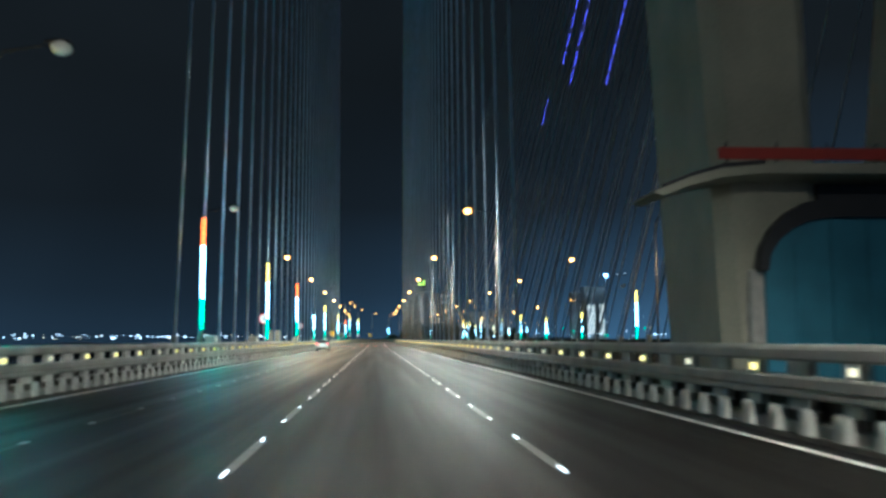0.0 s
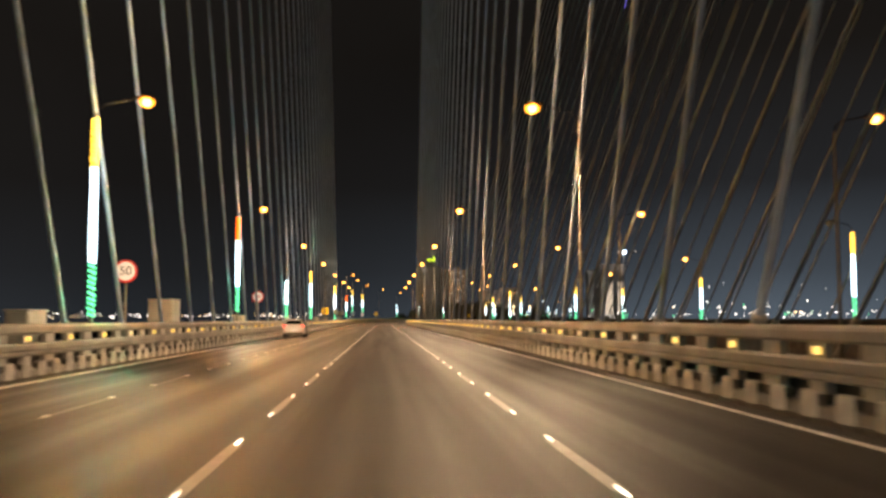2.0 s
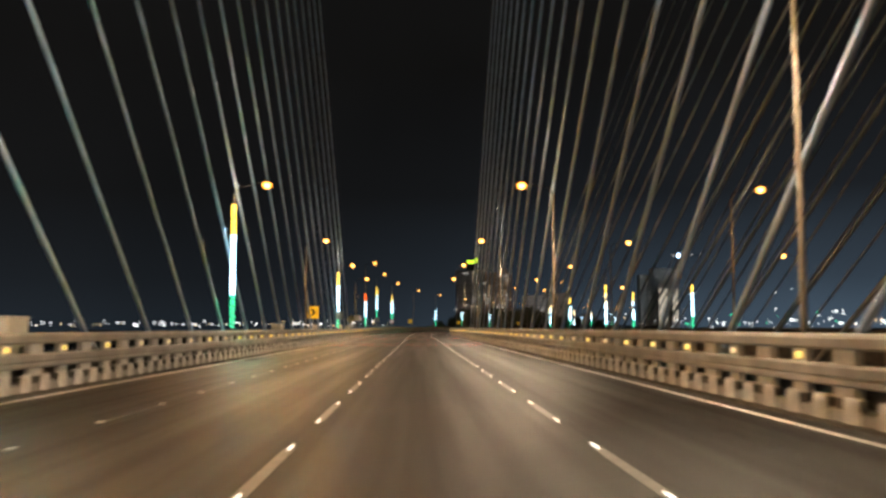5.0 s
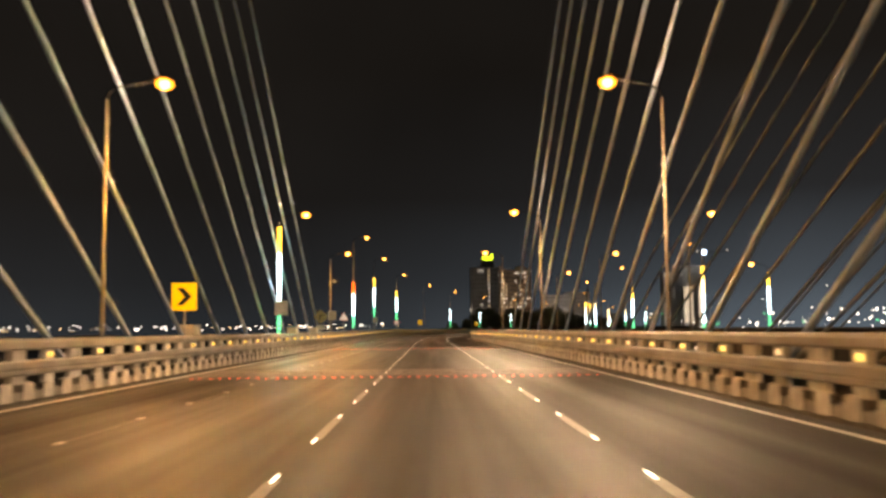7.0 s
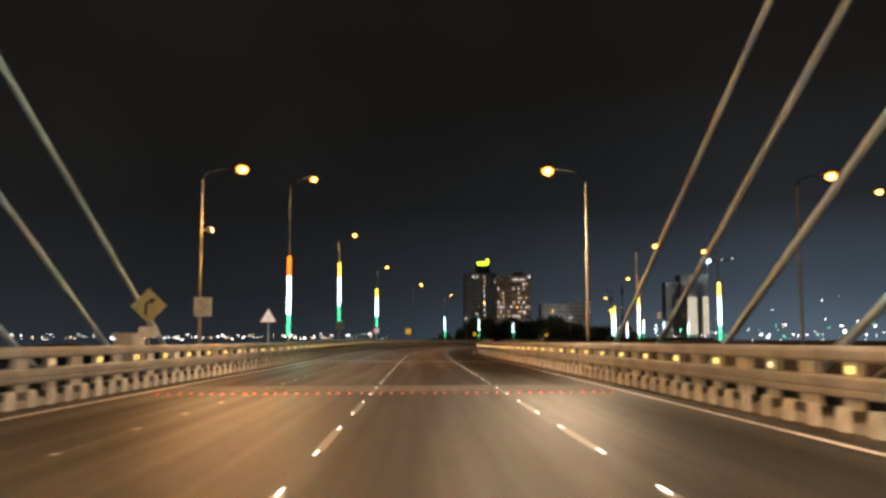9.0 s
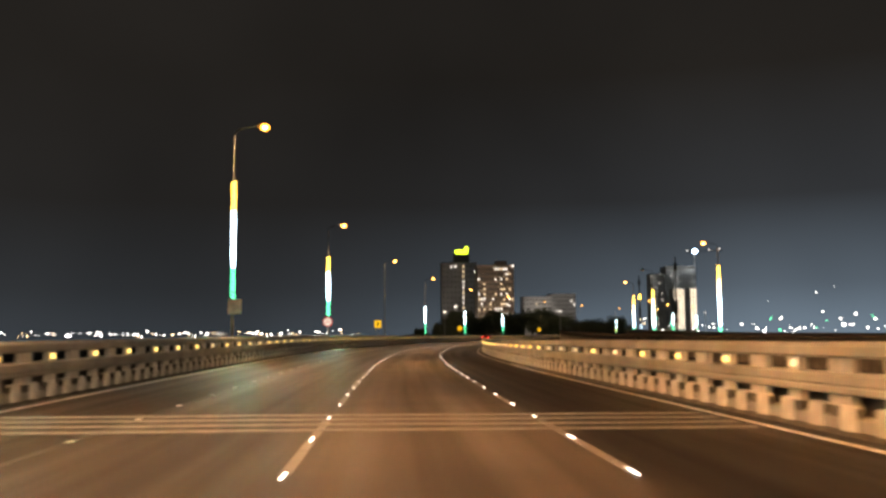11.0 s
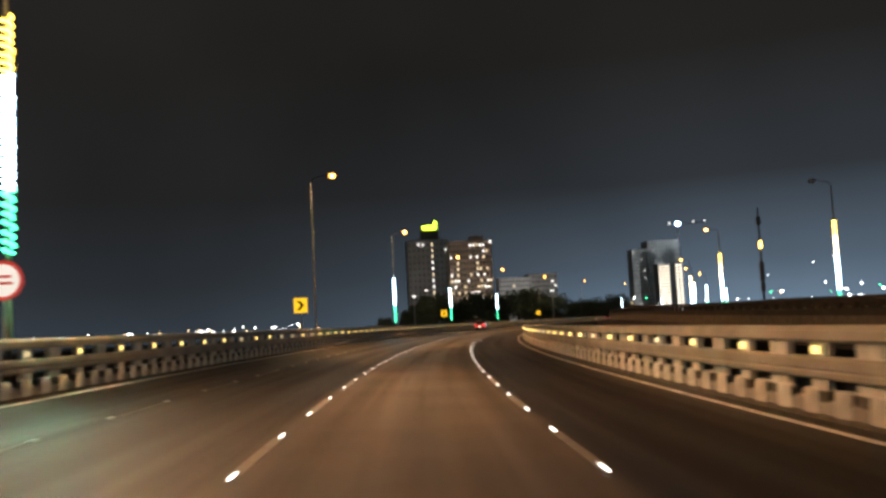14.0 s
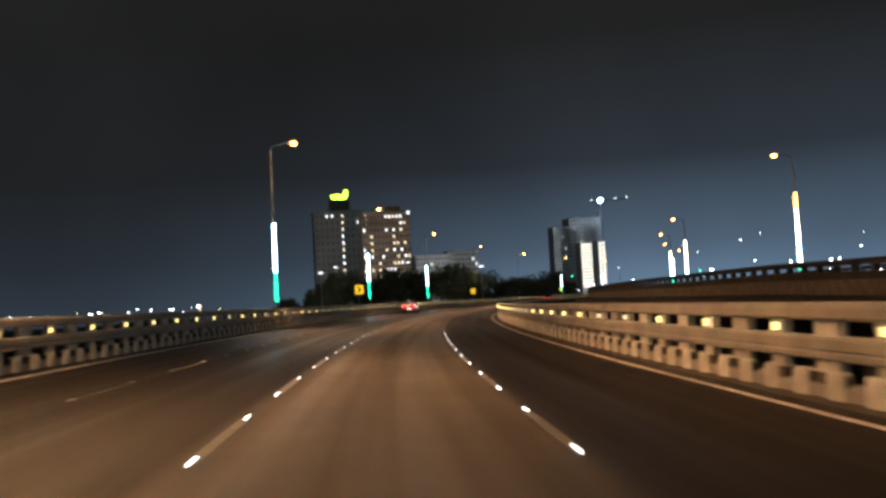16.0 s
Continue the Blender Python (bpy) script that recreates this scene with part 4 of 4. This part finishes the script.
def car(m, mat, label):
    vehicle = thing("hatchback_car", m, label, "car")
    body = part("body", car_body(), mat, vehicle, smooth=True)
    soft = body.modifiers.new("rounding", "SUBSURF")
    soft.levels, soft.render_levels = 2, 2
    part("rear_window", pane([(-0.64, -1.885, 1.09), (0.64, -1.885, 1.09), (0.50, -1.68, 1.37), (-0.50, -1.68, 1.37)], 0.022), M_GLASS, body, "dark glass")
    part("windscreen", pane([(0.60, 1.0, 1.02), (-0.60, 1.0, 1.02), (-0.54, 0.48, 1.40), (0.54, 0.48, 1.40)], 0.022), M_GLASS, body, "dark glass")
    for x in (1, -1):
        for y0, y1, t0, t1 in ((-1.42, -0.62, -1.28, -0.64), (-0.52, 0.72, -0.50, 0.34)):
            quad = [(0.862 * x, y0, 0.985), (0.862 * x, y1, 0.975), (0.642 * x, t1, 1.40), (0.642 * x, t0, 1.41)]
            part("side_window", pane(quad if x > 0 else quad[::-1], 0.02), M_GLASS, body, "dark glass")
        part("tail_lamp", boxed(0.72 * x - 0.10, -1.945, 0.86, 0.72 * x + 0.10, -1.72, 1.03, bevel=0.04, segments=2), M_TAIL, vehicle, "lit red tail lamp")
        part("fog_reflector", boxed(0.70 * x - 0.035, -1.955, 0.46, 0.70 * x + 0.035, -1.90, 0.60, bevel=0.015), M_REDBAND, vehicle, "red reflector")
        part("mirror", boxed(0.86 * x - 0.02, 0.58, 0.95, 0.86 * x + 0.18 * x, 0.72, 1.10, bevel=0.03) if x > 0 else boxed(-1.04, 0.58, 0.95, -0.84, 0.72, 1.10, bevel=0.03), mat, vehicle)
        for y in (-1.22, 1.28):
            wheel = part("wheel", tubed([(0.70 * x, y, 0.30), (0.72 * x, y, 0.30), (0.86 * x, y, 0.30), (0.875 * x, y, 0.30)], [0.27, 0.30, 0.30, 0.275], 24), M_RUBBER, vehicle, "black tyre", smooth=False)
            part("rim", tubed([(0.865 * x, y, 0.30), (0.882 * x, y, 0.30), (0.872 * x, y, 0.30)], [0.20, 0.195, 0.06], 20), M_ALLOY, wheel, "alloy rim")
    part("bumper", boxed(-0.72, -1.965, 0.27, 0.72, -1.86, 0.42, bevel=0.04, segments=2), M_RUBBER, vehicle, "black lower bumper")
    number = part("number_plate", boxed(-0.26, -1.985, 0.60, 0.26, -1.945, 0.72, bevel=0.005), M_PLATE, vehicle, "lit white number plate")
    for k in range(4):
        part("plate_bar", boxed(-0.20 + 0.11 * k, -1.990, 0.635, -0.13 + 0.11 * k, -1.984, 0.685), M_SIGNBLACK, number)
    part("spoiler", boxed(-0.50, -1.82, 1.40, 0.50, -1.50, 1.44, bevel=0.015), mat, body)
    return vehicle


car(lying(127.8, -7.35), M_CARWHITE, "white hatchback car with lit tail lamps in the outer lane")
car(lying(512.0, -6.2), M_CARRED, "dark red hatchback car with lit tail lamps far ahead")
car(lying(655.0, -6.3), M_CARRED, "dark red car with lit tail lamps far along the curve")

# ---- the town: blocks with windows, a roof sign, a floodlit crane ----
M_WALLDARK = material("soot_grey_stucco", (0.34, 0.35, 0.36), 0.85, vary=0.3, scale=0.1, fine=2, bump=0.1)
M_WALLPALE = material("pale_stucco", (0.62, 0.62, 0.60), 0.85, vary=0.3, scale=0.1, fine=2, bump=0.1)
M_WALL = material("night_grey_stucco", (0.40, 0.39, 0.38), 0.85, vary=0.3, scale=0.1, fine=2, bump=0.1)
M_WALLB = material("brown_stucco", (0.42, 0.33, 0.27), 0.85, vary=0.3, scale=0.1, fine=2, bump=0.1)
M_DARKPANE = material("dark_window", (0.10, 0.11, 0.12), 0.3, vary=0.2, bump=0.0, by_object=0.3)
M_WARMPANE = window_material("warm_lit_window", (1.0, 0.80, 0.54), 0.65)
M_COOLPANE = window_material("cool_lit_window", (0.95, 0.97, 1.0), 0.9)
M_FACADE = window_material("floodlit_window", (1.0, 0.88, 0.72), 1.0)
dice = random.Random(11)


def block(name, x0, x1, y, depth, z0, z1, cols, floors, lit, label, wall, lit_mats, bands=True, pane_share=(0.42, 0.40), lit_rule=None):
    """A town block: walls, floor bands, a parapet and windows on the side towards the water."""
    house = thing(name, Matrix.Translation(((x0 + x1) / 2, y, z0)), label, "building")
    w, h = x1 - x0, z1 - z0
    part("wall", boxed(-w / 2, 0, -14, w / 2, depth, h), wall, house)
    part("roof", boxed(-w / 2 - 0.3, -0.3, h, w / 2 + 0.3, depth + 0.3, h + 0.8, bevel=0.05), wall, house)
    cw, ch = w / cols, h / floors
    glass = finish(boxed(-cw * pane_share[0] / 2, -0.06, -ch * pane_share[1] / 2, cw * pane_share[0] / 2, 0.05, ch * pane_share[1] / 2), "window", M_DARKPANE)
    shining = []
    for m in lit_mats:
        me = glass.copy()
        me.materials.clear()
        me.materials.append(m)
        shining.append(me)
    for j in range(floors):
        if bands:
            part("balcony_slab", boxed(-w / 2 - 0.1, -0.7, ch * j - 0.12, w / 2 + 0.1, 0.0, ch * j + 0.12), wall, house)
        for i in range(cols):
            on = lit_rule(i, j) if lit_rule else dice.random() < lit
            part("window", dice.choice(shining) if on else glass, None, house, m=Matrix.Translation((-w / 2 + cw * (i + 0.5), -0.02, ch * (j + 0.5))))
    return house


tower = block("tower_block", 26.5, 45.8, 780, 16, 4, 41, 9, 13, 0.0, "dark tower block with one lit stair column and a roof sign", M_WALLDARK, [M_COOLPANE, M_WARMPANE],
              False, (0.26, 0.42), lambda i, j: (i == 5 and j > 1) or (j == 12 and i in (2, 3)) or (j == 11 and i == 8))
part("penthouse", boxed(-3.0, 3, 37, 6.0, 10, 40.5, bevel=0.2), M_WALL, tower)
M_LOGO = material("yellow_green_lit_sign", (0.8, 0.8, 0.1), 0.4, vary=0.05, bump=0.0, glow=(0.60, 1.0, 0.05), glow_strength=1.9)
logo = thing("roof_sign", Matrix.Translation((37.2, 782, 41.8)), "glowing yellow-green shaped sign on a tower roof", "sign")
part("frame", boxed(-4.0, 0.2, 0.0, 4.5, 0.6, 5.6, bevel=0.05), M_DARK, logo)
part("lit_shape", plate(bmesh.new(), [(x * 0.72 + 0.4, 2.0 + z * 0.72) for x, z in ((-5.0, 7.0), (-4.6, 4.4), (-2.6, 4.0), (3.6, 4.0), (5.0, 5.4), (5.0, 9.4), (3.2, 9.8), (2.6, 7.8), (1.2, 6.4), (-1.2, 7.2), (-3.4, 6.6))], -0.1, 0.2), M_LOGO, logo, "glowing yellow-green plate")
slab = block("apartment_block", 44.2, 63.5, 760, 14, 6, 38, 13, 12, 0.26, "brown apartment block with scattered lit windows", M_WALLB, [M_WARMPANE, M_WARMPANE, M_COOLPANE])
part("stair_head", boxed(0.5, 3, 32, 6.5, 9, 35.2, bevel=0.1), M_WALLB, slab)
part("roof_light", boxed(8.6, -0.9, 31.5, 9.6, -0.3, 32.6, bevel=0.2), M_COOLPANE, slab, "white roof light")
block("apartment_block", 88, 108, 900, 14, 4, 27, 10, 8, 0.06, "pale low apartment block, mostly dark", M_WALLPALE, [M_WARMPANE])
block("apartment_block", 109, 127, 915, 14, 4, 29.5, 9, 9, 0.08, "pale low apartment block, mostly dark", M_WALLPALE, [M_WARMPANE, M_COOLPANE])
# pale walls on the next two towers stand in for haze before them
block("tower_block", 235.5, 249, 1110, 14, 6, 56, 6, 16, 0.05, "dark tower block with few lit windows", M_WALLPALE, [M_COOLPANE], False, (0.28, 0.3))
block("tower_block", 250.2, 277, 1112, 18, 6, 63, 9, 18, 0.02, "dark wide tower block against the sky glow", M_WALLPALE, [M_COOLPANE], False, (0.28, 0.3))
block("floodlit_block", 247.6, 256.6, 1080, 12, 6, 41, 4, 14, 1.0, "slim block with a brightly lit window grid", M_WALL, [M_FACADE], False, (0.62, 0.5))
block("floodlit_block", 261.8, 267.6, 1080, 12, 6, 41.5, 2, 14, 1.0, "slim block with a brightly lit window column", M_WALL, [M_FACADE], False, (0.62, 0.5))
crane = thing("tower_crane", Matrix.Translation((280.2, 1120, -6)), "tower crane with a blue-white floodlight at its head", "crane")
part("mast", tubed([(0, 0, 0), (0, 0, 83)], 0.6, 4), M_STEEL, crane)
part("jib", tubed([(-9, 0, 83.5), (26, 0, 85)], 0.4, 4), M_HEAD, crane)
M_FLOOD = material("blue_white_floodlight", (0.7, 0.8, 1), 0.3, vary=0.05, bump=0.0, glow=(0.36, 0.60, 1.0), glow_strength=10.0)
bm = bmesh.new()
bmesh.ops.create_uvsphere(bm, u_segments=12, v_segments=8, radius=2.1, matrix=Matrix.Translation((0, -1.5, 84)))
part("floodlight", bm, M_FLOOD, crane, "blue-white floodlight", smooth=True)
data = bpy.data.lights.new("floodlight", "POINT")
data.energy, data.color, data.shadow_soft_size = 7000, (0.6, 0.78, 1.0), 1.0
new("floodlight", data).matrix_basis = Matrix.Translation((280.2, 1106, 78))
for x, z in ((-7, 84.6), (14, 85.4), (24, 86)):
    part("jib_light", boxed(x - 0.6, -1, z - 0.5, x + 0.6, -0.4, z + 0.6, bevel=0.2), M_COOLPANE, crane)

# unseen fill lights added to lift the town walls and trees
for x, y, z, height, watts, colour in ((31, 735, 2, 14, 2000, (0.85, 0.92, 1.0)), (56, 722, 2, 14, 3000, (1.0, 0.78, 0.55)), (104, 860, 3, 14, 7000, (0.9, 0.9, 0.95)), (258, 1030, 3, 16, 24000, (0.75, 0.88, 1.0)), (22, 676, 0, 12, 700, (1.0, 0.85, 0.65)), (74, 684, 0, 12, 700, (1.0, 0.85, 0.65))):
    lamp = thing("yard_light", Matrix.Translation((x, y, z)), "added fill light on a pole among the town blocks", "street lamp")
    part("pole", tubed([(0, 0, -12), (0, 0, height)], [0.3, 0.18], 8), M_STEEL, lamp)
    part("lamp_head", boxed(-0.7, -0.5, height, 0.7, 0.5, height + 0.35, bevel=0.1), M_COOLPANE, lamp, "lit lamp head")
    data = bpy.data.lights.new("lamp_light", "POINT")
    data.energy, data.color, data.shadow_soft_size = watts, colour, 0.3
    new("lamp_light", data).matrix_basis = Matrix.Translation((x, y, z + height + 1.2))

# lights off the two shores, heights fitted to the camera's view past the parapets
M_SHOREWHITE = material("shore_lamp_white", (0.9, 0.9, 0.9), 0.4, vary=0.05, bump=0.0, glow=(0.85, 0.93, 1.0), glow_strength=5.0)
M_SHOREWARM = material("shore_lamp_warm", (0.9, 0.8, 0.6), 0.4, vary=0.05, bump=0.0, glow=(1.0, 0.72, 0.38), glow_strength=4.0)


def shore_lights(count, spots, mat, label, seed):
    rnd = random.Random(seed)
    bm = bmesh.new()
    for i in range(count):
        x, y, z, r = spots(rnd)
        k = rnd.choice((1, 1, 1, 1, 2))
        for j in range(k):
            bmesh.ops.create_icosphere(bm, subdivisions=1, radius=r * rnd.uniform(0.7, 1.2), matrix=Matrix.Translation((x + j * r * rnd.uniform(2, 7), y, z + rnd.uniform(-2, 2) * r)))
    tagged(part("shore_lights", bm, mat), label, "lights", kind="stuff")


shore_lights(130, lambda r: (r.uniform(-1250, -40), 1400, 5.2 + abs(r.gauss(0, 1.5)), 0.35 + r.random() ** 2 * 0.8), M_SHOREWHITE, "scattered white lamps along the far shore", 3)
shore_lights(46, lambda r: (r.uniform(-620, -60), 1390, r.uniform(7.0, 10.5), r.uniform(0.5, 1.05)), M_SHOREWHITE, "cluster of bright white lamps on the far shore", 14)
shore_lights(60, lambda r: (r.uniform(-1250, -30), 1400, 5.2 + abs(r.gauss(0, 2.0)), r.uniform(0.35, 0.8)), M_SHOREWARM, "scattered warm lamps along the far shore", 4)
shore_lights(42, lambda r: (r.uniform(130, 900), 925, r.uniform(-2, 14) + r.random() ** 4 * 18, 0.25 + r.random() ** 2 * 0.8), M_SHOREWHITE, "scattered white lamps along the town shore", 5)
shore_lights(26, lambda r: (r.uniform(60, 900), 920, r.uniform(-3, 7) + r.random() ** 4 * 18, 0.25 + r.random() ** 2 * 0.6), M_SHOREWARM, "scattered warm lamps along the town shore", 6)

shore_lights(9, lambda r: (r.uniform(215, 760), 1000, r.uniform(20, 34) + r.random() ** 2 * 26, r.uniform(0.3, 0.7)), M_SHOREWHITE, "scattered white lamps set high above the town shore", 8)
shore_lights(60, lambda r: (r.uniform(190, 760), 960, r.uniform(0, 9), r.uniform(0.25, 0.6)), M_SHOREWHITE, "small white lamps set above the town shore", 7)
shore_lights(22, lambda r: (r.uniform(290, 850), 940, r.uniform(9, 19), r.uniform(0.3, 0.75)), M_SHOREWHITE, "bright white lamps set to show over the far parapet", 10)
shore_lights(70, lambda r: (r.uniform(200, 1000), 905, r.uniform(3.6, 6.6), r.uniform(0.35, 0.85)), M_SHOREWHITE, "row of white lamps set to show through parapet slots", 12)
shore_lights(18, lambda r: (r.uniform(200, 900), 907, r.uniform(3.6, 6.0), r.uniform(0.35, 0.7)), M_ROPE["green"], "green lamps set to show through parapet slots", 13)
shore_lights(14, lambda r: (r.uniform(170, 700), 930, r.uniform(4, 13), r.uniform(0.4, 0.8)), M_ROPE["green"], "small green lamps along the town shore", 9)

# dark trees on the town shore
M_LEAF = material("dark_foliage", (0.10, 0.12, 0.07), 0.7, vary=0.4, scale=0.6, fine=6, bump=0.2)
M_BARK = material("bark", (0.10, 0.075, 0.05), 0.9, vary=0.3, scale=1, fine=12, bump=0.4)


def tree(m, height, spread, seed):
    rnd = random.Random(seed)
    grown = thing("tree", m, "dark broad-leaved tree on the town shore", "tree", "shore trees")
    bm = tubed([(0, 0, -6), (0.2, 0, height * 0.25), (0.1, 0.2, height * 0.55)], [0.5, 0.38, 0.2], 8)
    for k in range(7):
        a = k * 0.9 + rnd.random()
        z = height * rnd.uniform(0.25, 0.5)
        tube(bm, [(0.1, 0, z), (math.cos(a) * spread * 0.35, math.sin(a) * spread * 0.35, z + height * 0.18), (math.cos(a) * spread * 0.7, math.sin(a) * spread * 0.7, z + height * 0.3)], [0.16, 0.1, 0.04], 5)
    part("trunk", bm, M_BARK, grown)
    verts, faces = [], []
    lobes = [(rnd.uniform(-0.7, 0.7) * spread, rnd.uniform(-0.6, 0.6) * spread, height * rnd.uniform(0.5, 0.86), spread * rnd.uniform(0.3, 0.5)) for k in range(15)]
    for k in range(3400):
        lx, ly, lz, lr = rnd.choice(lobes)
        d = Vector((rnd.gauss(0, 1), rnd.gauss(0, 1), rnd.gauss(0, 0.8))).normalized() * lr * rnd.uniform(0.2, 1.08)
        c = Vector((lx, ly, lz)) + d
        a, b = (Vector((rnd.gauss(0, 1), rnd.gauss(0, 1), rnd.gauss(0, 1))).normalized() * rnd.uniform(0.3, 0.85) for _ in range(2))
        k0 = len(verts)
        verts += [c - a, c + b * 0.6, c + a, c - b * 0.6]
        faces.append((k0, k0 + 1, k0 + 2, k0 + 3))
    me = bpy.data.meshes.new("crown")
    me.from_pydata(verts, [], faces)
    me.materials.append(M_LEAF)
    part("crown", me, None, grown)
    return grown


stock = [tree(Matrix.Translation((24, 698, -2)), 11, 6.5, 21), tree(Matrix.Translation((29, 702, -2)), 14.5, 7, 22), tree(Matrix.Translation((70, 705, -2)), 16, 8, 23)]
for k in range(22):
    x = 8 + 5.0 * k + dice.uniform(-2, 2)
    copy_thing(stock[k % 3], Matrix.Translation((x, 700 + 0.55 * k + dice.uniform(-9, 9), -2.5 + dice.uniform(-1.5, 1.0))) @ Matrix.Rotation(dice.uniform(0, 6.2), 4, "Z") @ Matrix.Scale(0.55 if k < 4 else 1.0 if k < 13 else 0.78, 4))
bank = ridge([(-12 + 8 * i, 690 + 3 * noise.noise((i * 0.6, 0, 1)), -1.5 + 1.2 * noise.noise((i * 0.5, 3, 1))) for i in range(20)], 60)
tagged(part("ground", bank, M_LAND), "dark tree-grown embankment on the shore", "embankment", kind="structure")

# ---- road markings ----
DASH = finish(boxed(-0.07, 0.0, 0.0, 0.07, 3.43, 0.005), "lane_dash", M_DASH)
FAINT = finish(boxed(-0.06, 0.0, 0.0, 0.06, 3.43, 0.005), "lane_dash", M_FAINT)
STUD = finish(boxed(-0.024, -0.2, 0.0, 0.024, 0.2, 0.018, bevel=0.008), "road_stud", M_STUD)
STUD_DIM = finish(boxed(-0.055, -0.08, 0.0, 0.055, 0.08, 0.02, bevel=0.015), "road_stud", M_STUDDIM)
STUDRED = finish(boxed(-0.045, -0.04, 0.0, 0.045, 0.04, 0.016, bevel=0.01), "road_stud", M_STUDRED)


def dashes(u, name, mesh, studs_to):
    spots = [3.904 + 6.78 * k for k in range(-4, 42) if 3.904 + 6.78 * k < 283] + [7.487 + 6.78 * k for k in range(41, 96)]
    dim = bmesh.new()
    for s in spots:
        ob = part("lane_dash", mesh, None, m=lying(s, u, 0.001))
        tagged(ob, "worn white lane dash painted on the asphalt", "lane marking", name)
        for d in (-0.05, 3.48):
            if not 0 < s + d < studs_to:
                continue
            m = lying(s + d, u, 0.003)
            if mesh is DASH:
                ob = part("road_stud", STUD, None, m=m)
                tagged(ob, "white reflector stud with added glow at a dash end", "road stud", name + " studs")
            else:
                k = len(dim.verts)
                dim.from_mesh(STUD_DIM)
                dim.verts.ensure_lookup_table()
                for v in dim.verts[k:]:
                    v.co = m @ v.co
    if dim.verts:
        tagged(part("road_studs", dim, M_STUDDIM), "dim white road studs along the faint outer lane line", "road studs", kind="stuff")
    else:
        dim.free()


dashes(-1.89, "dashes of the near lane line", DASH, 440)
dashes(1.89, "dashes of the median lane line", DASH, 440)
dashes(-5.32, "dashes of the outer lane line", FAINT, 440)
for s in (204.0, 248.5):
    for k in range(44):
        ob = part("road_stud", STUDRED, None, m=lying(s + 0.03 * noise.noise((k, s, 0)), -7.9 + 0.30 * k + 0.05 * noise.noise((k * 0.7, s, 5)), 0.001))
        tagged(ob, "red reflector stud with added glow, in a row across the lanes", "road stud", "red stud rows")
for s0, n in ((205.2, 5), (249.6, 4), (286.6, 4)):
    for k in range(n):
        bm = sweep([(-8.3, 0.011), (5.2, 0.011), (5.2, 0.0), (-8.3, 0.0)], s0 + 0.95 * k, s0 + 0.95 * k + 0.28, 0.28)
        ob = part("rumble_strip", bm, M_DASH)
        tagged(ob, "worn pale rumble strip across the carriageway", "rumble strip", "rumble strips")
for s in (203.2, 344.3):
    bm = sweep([(-8.9, 0.006), (5.9, 0.006), (5.9, -0.001), (-8.9, -0.001)], s, s + 0.22, 0.22)
    tagged(part("expansion_joint", bm, M_DARK), "dark steel expansion joint across the road", "expansion joint", kind="structure")

# ---- parapets with their pieces ----
parapet("parapet_outer", -8.95, -1, at, lying, -30, 760, 2, 425, "weathered concrete parapet with blocks and slots, outer edge", 1.7, M_CONC)
parapet("parapet_median", 5.95, 1, at, lying, -30, 760, 2, 425, "weathered concrete parapet with blocks and slots, median edge", 0.3, M_CONC)
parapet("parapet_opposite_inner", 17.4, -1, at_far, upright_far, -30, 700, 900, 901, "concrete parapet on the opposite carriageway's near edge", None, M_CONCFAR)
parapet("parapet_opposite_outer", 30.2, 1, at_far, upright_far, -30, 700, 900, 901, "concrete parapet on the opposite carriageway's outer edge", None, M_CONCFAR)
